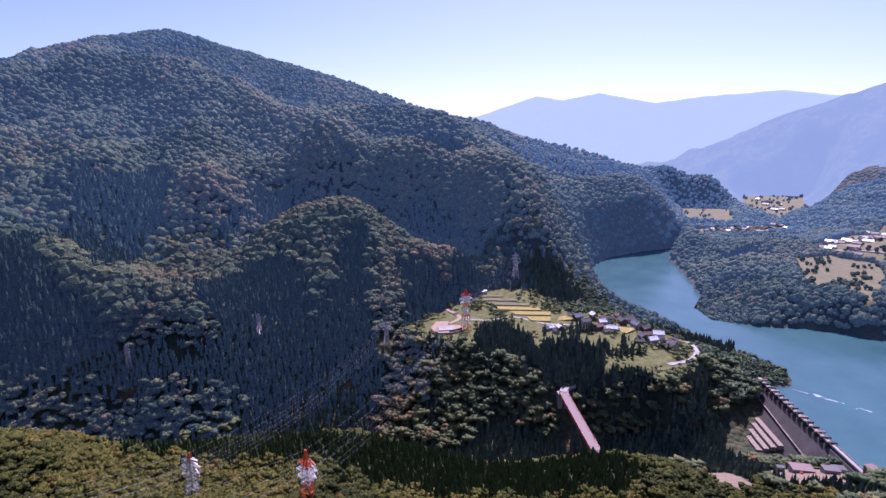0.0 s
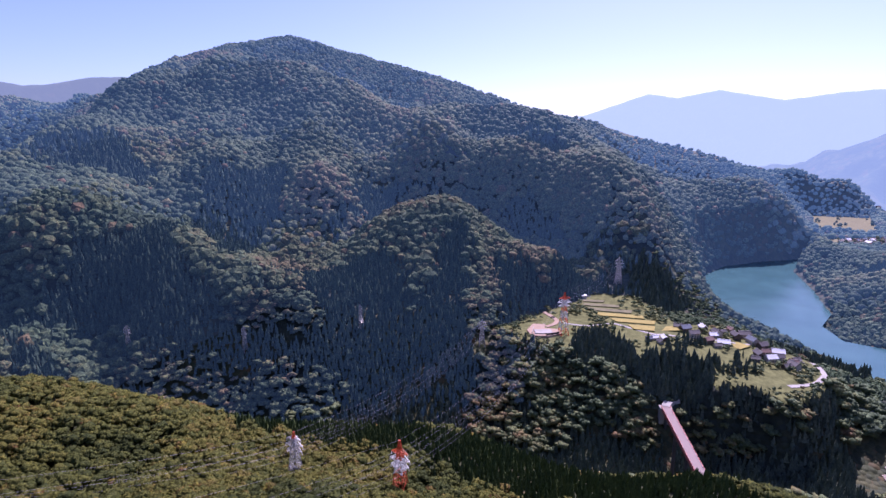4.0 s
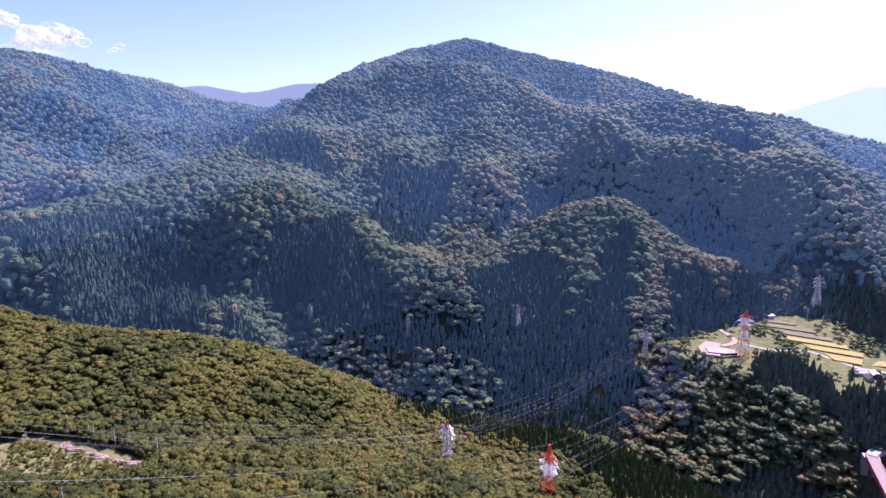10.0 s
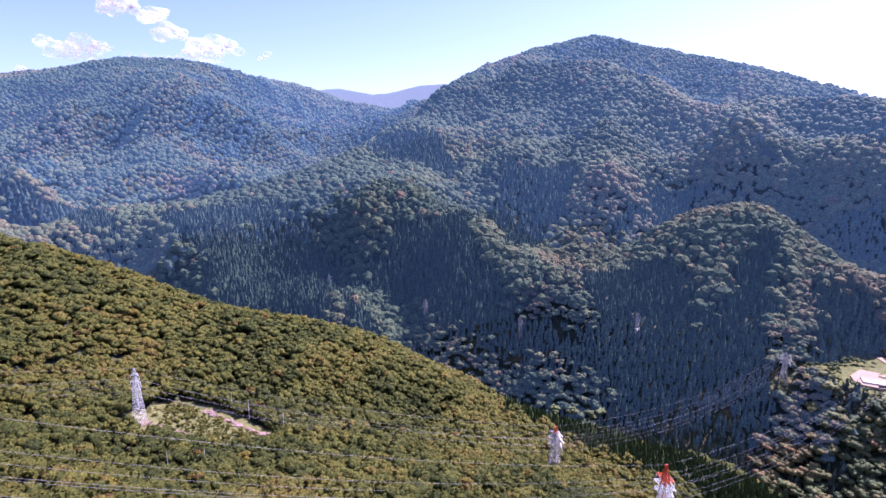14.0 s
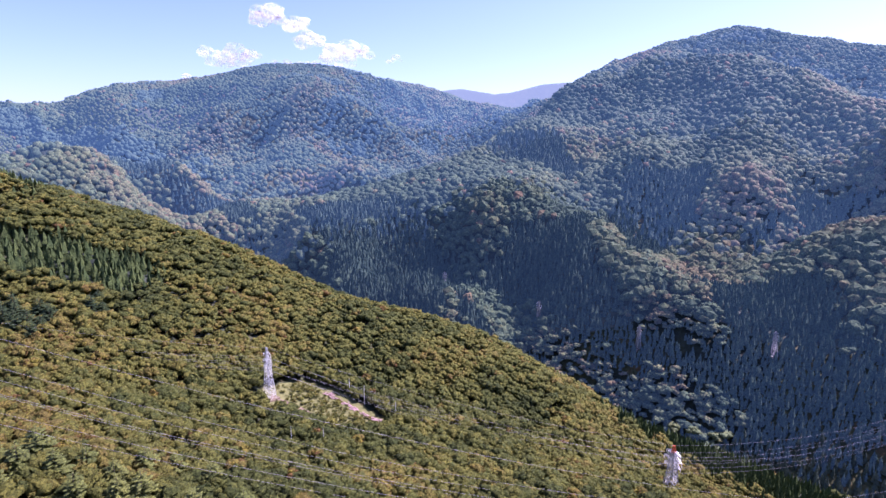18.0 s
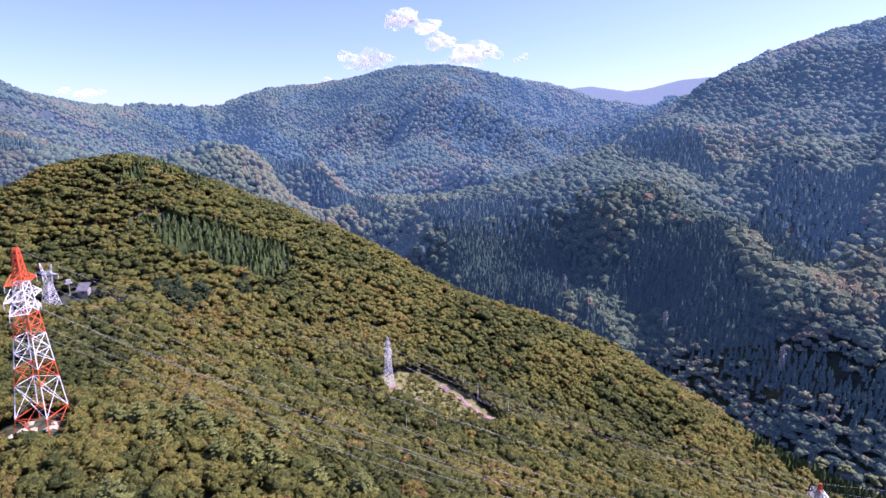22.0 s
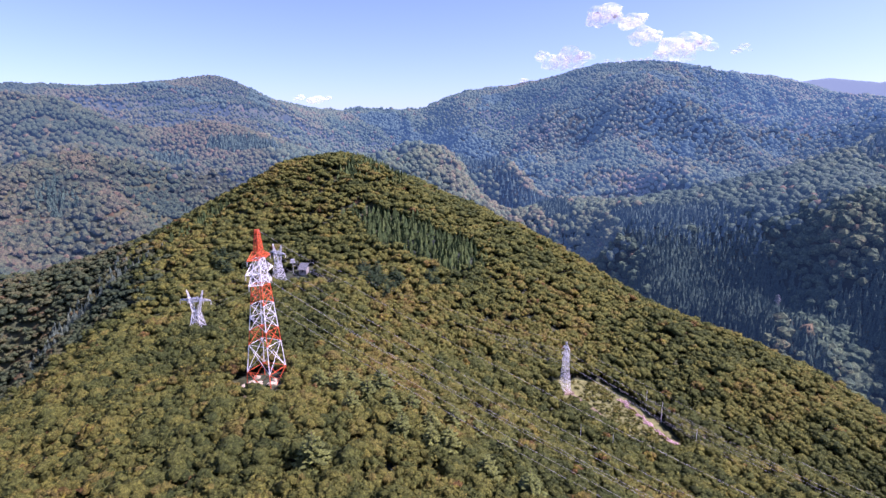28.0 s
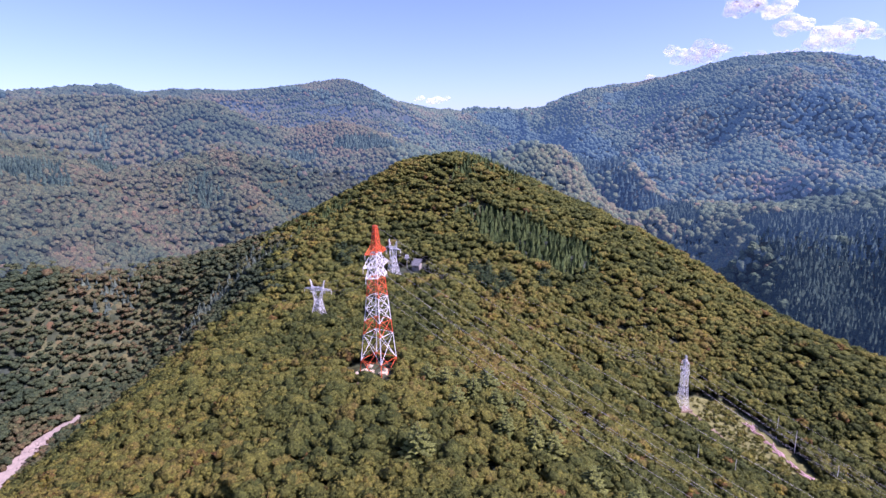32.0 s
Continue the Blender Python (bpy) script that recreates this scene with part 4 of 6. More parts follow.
# ---- helpers for things ----
class Shape:
    """Corners and faces of one mesh in the making."""

    def __init__(self):
        self.v, self.f = [], []

    def add(self, verts, faces):
        n = len(self.v)
        self.v += [tuple(p) for p in verts]
        self.f += [tuple(i + n for i in q) for q in faces]
        return self

    def beam(self, p, q, w, h=None):
        p, q = Vector(p), Vector(q)
        d = (q - p).normalized()
        side = d.cross(Vector((0, 0, 1)))
        side = side.normalized() if side.length > 0.01 else Vector((1, 0, 0))
        up = side.cross(d)
        s, u = side * w / 2, up * (h or w) / 2
        c = [p - s - u, p + s - u, p + s + u, p - s + u, q - s - u, q + s - u, q + s + u, q - s + u]
        return self.add(c, [(0, 1, 2, 3), (7, 6, 5, 4), (0, 4, 5, 1), (1, 5, 6, 2), (2, 6, 7, 3), (3, 7, 4, 0)])

    def box(self, x0, y0, z0, x1, y1, z1):
        c = [(x0, y0, z0), (x1, y0, z0), (x1, y1, z0), (x0, y1, z0), (x0, y0, z1), (x1, y0, z1), (x1, y1, z1), (x0, y1, z1)]
        return self.add(c, [(3, 2, 1, 0), (4, 5, 6, 7), (0, 1, 5, 4), (1, 2, 6, 5), (2, 3, 7, 6), (3, 0, 4, 7)])

    def tube(self, points, r, sides=4, r_end=None):
        pts = [Vector(p) for p in points]
        n0 = len(self.v)
        for k, p in enumerate(pts):
            d = (pts[min(k + 1, len(pts) - 1)] - pts[max(k - 1, 0)]).normalized()
            s = d.cross(Vector((0.3, 0.2, 0.93)))
            s = s.normalized() if s.length > 0.01 else Vector((1, 0, 0))
            u = s.cross(d)
            rk = r + ((r_end if r_end is not None else r) - r) * k / max(1, len(pts) - 1)
            for i in range(sides):
                a = 2 * math.pi * i / sides
                self.v.append(tuple(p + (s * math.cos(a) + u * math.sin(a)) * rk))
        for k in range(len(pts) - 1):
            for i in range(sides):
                j = (i + 1) % sides
                a, b = n0 + k * sides, n0 + (k + 1) * sides
                self.f.append((a + i, a + j, b + j, b + i))
        return self

    def slab(self, poly, z0, z1):
        n = len(poly)
        area = sum(a[0] * b[1] - b[0] * a[1] for a, b in zip(poly, poly[1:] + poly[:1]))
        poly = poly if area > 0 else poly[::-1]
        verts = [(x, y, z0) for x, y in poly] + [(x, y, z1) for x, y in poly]
        return self.add(verts, [tuple(range(n))[::-1], tuple(range(n, 2 * n))] + [(i, (i + 1) % n, n + (i + 1) % n, n + i) for i in range(n)])


def part(name, shape, material, parent=None, label="", smooth=False):
    me = bpy.data.meshes.new(name)
    me.from_pydata(shape.v, [], shape.f)
    me.materials.append(material)
    if smooth:
        me.polygons.foreach_set("use_smooth", [True] * len(me.polygons))
    ob = new(name, me)
    if parent is not None:
        ob.parent = parent
    if label:
        ob["label"] = label
    return ob


def thing(name, m, label, category, group="", kind=""):
    ob = new(name)
    ob.empty_display_size = 0.5
    ob.matrix_basis = m
    return tagged(ob, label, category, group, kind)


def z_at(x, y):
    return float(ground_z(np.array([float(x)]), np.array([float(y)]))[0])


# ---- open land: meadow, fields, yards, roads ----
def sheet(name, poly, material, lift, cell, label, category, kind="structure"):
    xs, ys = [p[0] for p in poly], [p[1] for p in poly]
    x, y = np.meshgrid(np.arange(min(xs) - cell, max(xs) + 2 * cell, cell), np.arange(min(ys) - cell, max(ys) + 2 * cell, cell))
    keep = inside(x + cell / 2, y + cell / 2, poly) < cell * 0.4
    ob = grid_mesh(name, x, y, ground_z(x, y) + lift, material, keep)
    return tagged(ob, label, category, kind=kind)


sheet("meadow_terrace", TERRACE, M_GRASS, 0.35, 3, "grassy river terrace round a hamlet", "meadow")
sheet("yard_dam", DAM_YARD, M_EARTH, 0.45, 3, "gravel yard beside the dam", "yard")
sheet("ground_bare", BARE_PATCH, M_EARTH, 0.45, 2, "bare brown earth among trees", "ground")
sheet("meadow_clearing", CLEARING, M_CLEARING, 0.35, 2, "grassy clearing on a wooded slope below a pylon", "meadow")
sheet("field_east", FIELD_EAST, M_STUBBLE, 0.6, 6, "pale cut fields on the far river bank", "field")
sheet("field_north", FIELD_NORTH, M_STUBBLE, 0.8, 9, "golden terraced fields in the far valley", "field")
sheet("field_far", FIELD_FAR, M_STUBBLE, 0.8, 12, "pale fields by a far village", "field")
sheet("ground_town", TOWN_EAST, M_STUBBLE, 0.6, 8, "paved ground of a far settlement", "ground")
sheet("ground_village", TOWN_NORTH, M_STUBBLE, 0.6, 8, "paved ground of a far riverside village", "ground")


def road(name, line, width, material, label, lift=0.6, heights=None, kind="structure"):
    pts = []
    for (ax, ay), (bx, by) in zip(line, line[1:]):
        n = max(1, int(math.hypot(bx - ax, by - ay) / 4))
        pts += [(ax + (bx - ax) * k / n, ay + (by - ay) * k / n) for k in range(n)]
    pts.append(line[-1])
    for _ in range(3):
        pts = [pts[0]] + [tuple((a + 2 * b + c) / 4 for a, b, c in zip(pts[i - 1], pts[i], pts[i + 1])) for i in range(1, len(pts) - 1)] + [pts[-1]]
    s = Shape()
    for k, p in enumerate(pts):
        a, b = pts[max(0, k - 1)], pts[min(len(pts) - 1, k + 1)]
        d = Vector((b[0] - a[0], b[1] - a[1])).normalized()
        z = (z_at(*p) if heights is None else heights) + lift
        for side in (-1, 1):
            s.v += [(p[0] - d.y * side * width / 2, p[1] + d.x * side * width / 2, z), (p[0] - d.y * side * (width / 2 + 1.2), p[1] + d.x * side * (width / 2 + 1.2), z - 3)]
    for k in range(len(pts) - 1):
        a, b = 4 * k, 4 * k + 4
        s.f += [(a, b, b + 2, a + 2), (a + 1, b + 1, b, a), (a + 2, b + 2, b + 3, a + 3)]
    return tagged(part(name, s, material), label, "road", kind=kind)


road("road_hamlet", [(262, 600), (273, 605), (296, 618), (316, 644), (325, 676), (321, 701), (304, 726), (289, 760), (270, 770)], 8, M_CONCRETE, "pale curving village road above the reservoir")
road("road_terrace", [(289, 740), (255, 700), (215, 698), (170, 690), (140, 685), (95, 715), (60, 700), (30, 705)], 4, M_CONCRETE, "narrow concrete lane between terraced fields")
road("road_bridgehead", [(131, 556), (133, 565), (139, 572), (146, 576)], 8, M_CONCRETE, "pale road bend at the end of a bridge", heights=25.3)
road("track_clearing", [(-309, 110), (-296, 119), (-284, 123), (-268, 126)], 2.2, M_EARTH, "trodden footpath across a grassy clearing")
road("road_far", [(700, 1560), (800, 1600), (930, 1620), (1100, 1660)], 9, M_CONCRETE, "pale road along the far river bank", 1.2)
road("road_east", [(850, 1200), (900, 1150), (960, 1060), (1000, 960)], 10, M_CONCRETE, "pale road through a far settlement", 1.2)

# rice terraces: slabs with earth banks, stepping down
TERRACES = [
    ([(62, 800), (92, 800), (88, 790), (60, 790)], M_STUBBLE, "mown terrace field"), ([(60, 786), (112, 783), (108, 772), (60, 774)], M_STUBBLE, "mown terrace field"),
    ([(62, 770), (126, 764), (122, 752), (66, 757)], M_STUBBLE, "mown terrace field"), ([(72, 752), (136, 747), (136, 734), (80, 738)], M_RICE, "ripe golden rice terrace"),
    ([(92, 733), (150, 730), (146, 716), (100, 719)], M_RICE, "ripe golden rice terrace"), ([(112, 714), (146, 712), (142, 694), (118, 697)], M_RICE, "ripe golden rice terrace"),
    ([(152, 716), (176, 722), (178, 706), (152, 700)], M_RICE, "ripe golden rice terrace"), ([(228, 692), (243, 704), (254, 692), (238, 678)], M_RICE, "ripe golden rice terrace")]
for poly, mat, label in TERRACES:
    zs = [z_at(*p) for p in poly]
    f = thing("field_terrace", Matrix.Translation((0, 0, 0)), label + " with a low earth bank", "field", "terraced fields", "structure")
    part("crop", Shape().slab(poly, sum(zs) / 4 + 0.75, sum(zs) / 4 + 1.2), mat, f)
    wide = [(x + (x - sum(p[0] for p in poly) / 4) * 0.05, y + (y - sum(p[1] for p in poly) / 4) * 0.05) for x, y in poly]
    part("bank", Shape().slab(wide, min(zs) - 1.5, sum(zs) / 4 + 0.75), M_GRASS, f)


# ---- pylons ----
def lattice(s, w0, z0, w1, z1, leg, brace):
    """One panel of a square lattice mast: four legs, crossed braces and a ring."""
    c0 = [Vector((x * w0, y * w0, z0)) for x, y in ((-1, -1), (1, -1), (1, 1), (-1, 1))]
    c1 = [Vector((x * w1, y * w1, z1)) for x, y in ((-1, -1), (1, -1), (1, 1), (-1, 1))]
    for k in range(4):
        j = (k + 1) % 4
        s.beam(c0[k], c1[k], leg)
        s.beam(c0[k], c1[j], brace)
        s.beam(c0[j], c1[k], brace)
        s.beam(c1[k], c1[j], brace)


def pylon(x, y, turn, tall, half, bands, arms, label, leg=0.4, brace=0.22, sink=0.0):
    """A lattice pylon. bands: (from, to, material) as shares of the height; arms: (share, half length, material)."""
    t = thing("pylon", pose(x, y, z_at(x, y) - sink, 0, 0, turn), label, "pylon", "pylons")
    wide = lambda f: half * (1 - f / 0.66 * 0.58) if f < 0.66 else half * (0.42 - 0.32 * (f - 0.66) / 0.34)
    for f0, f1, mat in bands:
        s = Shape()
        n = max(1, round((f1 - f0) * tall / max(1.6 * wide((f0 + f1) / 2), 2.6)))
        for k in range(n):
            a, b = f0 + (f1 - f0) * k / n, f0 + (f1 - f0) * (k + 1) / n
            lattice(s, wide(a), a * tall, wide(b), b * tall, leg, brace)
        part("mast_section", s, mat, t, {"red_paint": "red painted steel lattice", "white_paint": "white painted steel lattice"}.get(mat.name, "galvanised steel lattice"))
    for sx, sy in ((-1, -1), (1, -1), (1, 1), (-1, 1)):
        part("footing", Shape().tube([(sx * half, sy * half, -2.5), (sx * half, sy * half, 0.5)], 0.7, 8), M_CONCRETE, t)
    for f, length, mat in arms:
        z, w = f * tall, wide(f)
        for side in (-1, 1):
            s = Shape()
            tip = Vector((side * length, 0, z + 0.6))
            for sy in (-1, 1):
                low, high = Vector((side * w, sy * w, z)), Vector((side * w, sy * w, z + max(2.2, length * 0.45)))
                s.beam(low, tip, brace * 1.2)
                s.beam(high, tip, brace * 1.2)
                for k in range(1, 3):
                    a, b = low.lerp(tip, k / 3), high.lerp(tip, k / 3)
                    s.beam(a, b, brace * 0.6)
                    s.beam(low.lerp(tip, (k - 1) / 3), b, brace * 0.6)
            for k in range(0, 3):
                a, b = Vector((side * w, -w, z)).lerp(tip, k / 3), Vector((side * w, w, z)).lerp(tip, k / 3)
                s.beam(a, b, brace * 0.6)
            arm = part("crossarm", s, mat, t)
            g = Shape()
            for k in range(5):
                zz = z + 0.4 - k * 0.45
                g.tube([(side * length, 0, zz), (side * length, 0, zz - 0.32)], 0.20, 6, 0.09)
            part("insulator", g, M_WHITE, arm)
    return t


def horned_pylon(x, y, turn, tall, half, label):
    """A waisted pylon: two horns carry one long level arm."""
    t = thing("pylon", pose(x, y, z_at(x, y), 0, 0, turn), label, "pylon", "pylons")
    s = Shape()
    zs = [0, 0.16, 0.30, 0.42, 0.52]
    ws = [half, half * 0.82, half * 0.66, half * 0.52, half * 0.42]
    for k in range(4):
        lattice(s, ws[k], zs[k] * tall, ws[k + 1], zs[k + 1] * tall, 0.34, 0.2)
    part("mast_section", s, M_BRIGHT_STEEL, t)
    for side in (-1, 1):
        s = Shape()
        for k in range(4):
            for sy in (-1, 1):
                a0, a1 = 0.52 + 0.12 * k, 0.64 + 0.12 * k
                x0, x1 = side * half * (0.42 + 0.20 * k), side * half * (0.42 + 0.20 * (k + 1))
                q = 0.42 - 0.09 * k
                p0, p1 = Vector((x0, sy * half * q, a0 * tall)), Vector((x1, sy * half * (q - 0.09), a1 * tall))
                i0 = Vector((x0 - side * half * q * 0.8, sy * half * q, a0 * tall))
                s.beam(p0, p1, 0.3)
                s.beam(i0, p1, 0.2)
                s.beam(p0, (p1.x, -p1.y, p1.z), 0.18)
        part("horn", s, M_BRIGHT_STEEL, t)
        s = Shape()
        tip = Vector((side * half * 2.35, 0, 0.78 * tall))
        for sy in (-1, 1):
            for dz in (-0.03, 0.05):
                a = Vector((0, sy * half * 0.25, (0.78 + dz) * tall))
                s.beam(a, tip, 0.3)
            for k in range(1, 6):
                a, b = Vector((0, sy * half * 0.25, 0.75 * tall)).lerp(tip, k / 6), Vector((0, sy * half * 0.25, 0.83 * tall)).lerp(tip, k / 6)
                s.beam(a, b, 0.18)
                s.beam(a, Vector((0, sy * half * 0.25, 0.83 * tall)).lerp(tip, (k - 1) / 6), 0.18)
        arm = part("crossarm", s, M_BRIGHT_STEEL, t)
        for u in (0.5, 1.0):
            part("insulator", Shape().tube([(tip.x * u, 0, 0.77 * tall), (tip.x * u, 0, 0.77 * tall - 2.4)], 0.18, 6), M_WHITE, arm)
    for sx, sy in ((-1, -1), (1, -1), (1, 1), (-1, 1)):
        part("footing", Shape().tube([(sx * half, sy * half, -2.5), (sx * half, sy * half, 0.5)], 0.6, 8), M_CONCRETE, t)
    return t


RW = [(0, 0.13, M_RED), (0.13, 0.30, M_WHITE), (0.30, 0.39, M_RED), (0.39, 0.55, M_WHITE), (0.55, 0.67, M_RED), (0.67, 0.83, M_WHITE), (0.83, 1.0, M_RED)]
RED_TOP = [(0, 0.86, M_STEEL), (0.86, 1.0, M_RED)]
T1 = pylon(-245, -58, -25, 75, 6.8, RW, [(0.675, 8.0, M_WHITE), (0.745, 9.6, M_WHITE), (0.825, 8.0, M_RED)], "tall red and white lattice pylon on a wooded ridge", 0.34, 0.17, 3.5)
T2 = horned_pylon(-433, -88, 48, 30, 4.2, "grey steel pylon with two horns beside a hut")
T3 = horned_pylon(-347, -123, 80, 29, 4.3, "grey steel pylon with two horns among trees")
T4 = pylon(-310, 107, 20, 33, 2.8, [(0, 1.0, M_BRIGHT_STEEL)], [(0.62, 3.4, M_BRIGHT_STEEL), (0.74, 3.8, M_BRIGHT_STEEL), (0.86, 3.2, M_BRIGHT_STEEL)], "slim white steel pylon at the top of a grassy clearing", 0.22, 0.10)
T5 = pylon(-147, 286, -10, 33, 3.8, RED_TOP, [(0.60, 5.5, M_STEEL), (0.72, 6.2, M_STEEL), (0.84, 5.0, M_STEEL)], "grey steel pylon with a red top in the forest", 0.36, 0.2)
T6 = pylon(-81, 291, -15, 37, 4.2, [(0, 0.42, M_RED), (0.42, 0.66, M_WHITE), (0.66, 1.0, M_RED)], [(0.52, 6.2, M_WHITE), (0.64, 7.0, M_WHITE), (0.76, 5.6, M_RED)], "red and white lattice pylon low on the near slope", 0.42, 0.24)
T7 = pylon(29, 669, 20, 55, 5.2, RW, [(0.675, 7.5, M_WHITE), (0.76, 9.0, M_WHITE), (0.85, 7.2, M_RED)], "red and white lattice pylon on the river terrace", 0.5, 0.3)
T8 = pylon(-70, 640, 10, 32, 3.6, [(0, 1.0, M_STEEL)], [(0.62, 5.0, M_STEEL), (0.74, 6.0, M_STEEL), (0.86, 5.0, M_STEEL)], "grey steel pylon at the edge of the terrace", 0.4, 0.24)
T9 = pylon(116, 854, 20, 42, 4.4, [(0, 1.0, M_STEEL)], [(0.62, 6.0, M_STEEL), (0.74, 7.0, M_STEEL), (0.86, 6.0, M_STEEL)], "grey steel pylon in a cleared patch above the fields", 0.5, 0.3)
for px_, py_, tall in ((-660, 517, 27), (-488, 546, 30), (-355, 580, 30), (-228, 645, 29)):
    pylon(px_, py_, 60, tall, 2.8, [(0, 1.0, M_STEEL)], [(0.66, 3.4, M_STEEL), (0.78, 3.4, M_STEEL), (0.90, 2.8, M_STEEL)], "slim grey pylon standing in cedar forest", 0.42, 0.24)


def tip(t, side, share, length, tall):
    return t.matrix_basis @ Vector((side * length, 0, share * tall - 1.6))


def span(name, a, b, sag):
    pts = [tuple(Vector(a).lerp(Vector(b), k / 22) - Vector((0, 0, sag * 4 * (k / 22) * (1 - k / 22)))) for k in range(23)]
    return Shape().tube(pts, 0.036, 3)


def line_between(t0, arms0, tall0, t1, arms1, tall1, sag):
    g = thing("power_line", Matrix.Identity(4), "bundle of pale aluminium wires hanging between two pylons", "power line", "power lines")
    for (f0, l0), (f1, l1) in zip(arms0, arms1):
        for side in (-1, 1):
            part("wire", span("wire", tip(t0, side, f0, l0, tall0), tip(t1, side, f1, l1, tall1), sag), M_WIRE, g)
    part("wire", span("wire", t0.matrix_basis @ Vector((0, 0, tall0)), t1.matrix_basis @ Vector((0, 0, tall1)), sag * 0.8), M_WIRE, g)


A1, A4, A5, A6 = [(0.675, 8.0), (0.745, 9.6), (0.825, 8.0)], [(0.62, 3.4), (0.74, 3.8), (0.86, 3.2)], [(0.60, 5.5), (0.72, 6.2), (0.84, 5.0)], [(0.52, 6.2), (0.64, 7.0), (0.76, 5.6)]
A7, A8, A9 = [(0.675, 7.5), (0.76, 9.0), (0.85, 7.2)], [(0.62, 5.0), (0.74, 6.0), (0.86, 5.0)], [(0.62, 6.0), (0.74, 7.0), (0.86, 6.0)]
AH = [(0.77, 5.5), (0.77, 10.5), (0.80, 10.5)]
line_between(T1, A1, 75, T6, A6, 37, 14)
line_between(T3, AH, 29, T1, A1, 75, 3)
line_between(T2, AH, 30, T4, A4, 33, 7)
line_between(T4, A4, 33, T5, A5, 33, 8)
line_between(T5, A5, 33, T8, A8, 32, 17)
line_between(T6, A6, 37, T7, A7, 55, 22)
line_between(T7, A7, 55, T9, A9, 42, 8)


# ---- hut, boulders, felled wood by the near pylons ----
M_METAL_ROOF = plain("grey_metal_roof", (0.11, 0.115, 0.12), 0.75, 0.0, scale=0.5, vary=0.2, gloss=0.2)
M_WALL = plain("weathered_wall", (0.28, 0.26, 0.23), 0.85, scale=0.4, vary=0.25)
M_DARK_WALL = plain("dark_timber_wall", (0.10, 0.075, 0.06), 0.85, scale=0.6, vary=0.3)
M_GLASS = plain("window_glass", (0.03, 0.04, 0.05), 0.08, scale=0.5, vary=0.1)
hut = thing("hut", pose(-443, -70, z_at(-443, -70) + 1.6, 0, 0, -15), "small grey hut with a steep metal roof on the ridge", "hut")
part("wall", Shape().box(-2.6, -3.2, -2.5, 2.6, 3.2, 3.2), M_WALL, hut)
for k in range(9):
    y0 = -3.8 + k * 0.845
    part("roof_sheet", Shape().beam((4.4, y0 + 0.42, 2.2), (-3.2, y0 + 0.42, 6.6), 0.80, 0.18), M_METAL_ROOF, hut)
part("door", Shape().box(2.58, -0.6, 0, 2.68, 0.6, 2.0), M_DARK_WALL, hut)
mast = thing("water_tank", pose(-446, -79, z_at(-446, -79), 0, 0, 10), "small grey tank on a steel post beside a hut", "tank")
part("post", Shape().tube([(0, 0, -1), (0, 0, 9.0)], 0.22, 8), M_STEEL, mast)
part("tank", Shape().box(-1.5, -1.5, 9.0, 1.5, 1.5, 11.2), M_STEEL, mast)
part("platform", Shape().box(-2.1, -2.1, 8.8, 2.1, 2.1, 9.0), M_STEEL, mast)


def rock(name, x, y, z, r, material, rng, label, group):
    v = ICO * r * (0.65 + 0.6 * rng.rand(len(ICO), 1)) * np.array([1.25, 1.0, 0.7])
    s = Shape().add([tuple(p) for p in v], [tuple(int(i) for i in q) for q in ICO_F])
    ob = part(name, s, material)
    ob.matrix_basis = pose(x, y, z, 0, 0, rng.rand() * 360)
    return tagged(ob, label, "rock", group)


M_PALE_ROCK = plain("pale_rock", (0.44, 0.37, 0.25), 0.9, scale=0.4, vary=0.25, bump=0.2)
rng2 = np.random.RandomState(21)
for k in range(13):
    bx, by = -245 + rng2.uniform(-5, 7), -63 + rng2.uniform(-5, 9)
    rock("boulder", bx, by, z_at(bx, by) + 0.4, rng2.uniform(0.9, 2.0), M_PALE_ROCK, rng2, "pale sunlit boulder at the foot of a pylon", "boulders by the pylon")
part_pad = thing("pylon_pad", pose(-310, 107, z_at(-310, 107), 0, 0, 20), "bare earth pad under a pylon", "pad")
part("slab", Shape().box(-4.2, -4.2, -1.5, 4.2, 4.2, 0.42), M_EARTH, part_pad)
M_LOG = plain("felled_log", (0.42, 0.27, 0.26), 0.85, scale=1.0, vary=0.35)
for k in range(70):
    u = rng2.rand()
    lx, ly = -311 + u * 51 + rng2.uniform(-1, 1), 143 + u * 14.5 + rng2.uniform(-1.8, 1.8)
    a = rng2.uniform(-0.6, 1.0)
    lz = z_at(lx, ly) + 0.75
    L = rng2.uniform(2.5, 7)
    dx, dy = L / 2 * math.cos(a), L / 2 * math.sin(a)
    tagged(part("log", Shape().tube([(lx - dx, ly - dy, z_at(lx - dx, ly - dy) + 0.75), (lx + dx, ly + dy, z_at(lx + dx, ly + dy) + 0.75)], rng2.uniform(0.16, 0.34), 6), M_LOG), "pale felled log lying on a cleared slope", "log", "felled logs")

# ---- stream bed with boulders ----
road("stream_bed", STREAM, 19, M_STONE, "pale stony stream bed between wooded slopes", 1.0)
for k in range(60):
    i = rng2.randint(0, len(STREAM) - 1)
    u = rng2.rand()
    bx, by = (STREAM[i][c] + (STREAM[i + 1][c] - STREAM[i][c]) * u + rng2.uniform(-7, 7) for c in (0, 1))
    rock("boulder", bx, by, z_at(bx, by) + 1.2, rng2.uniform(0.6, 2.0), M_STONE, rng2, "pale boulder in a stony stream bed", "stream boulders")


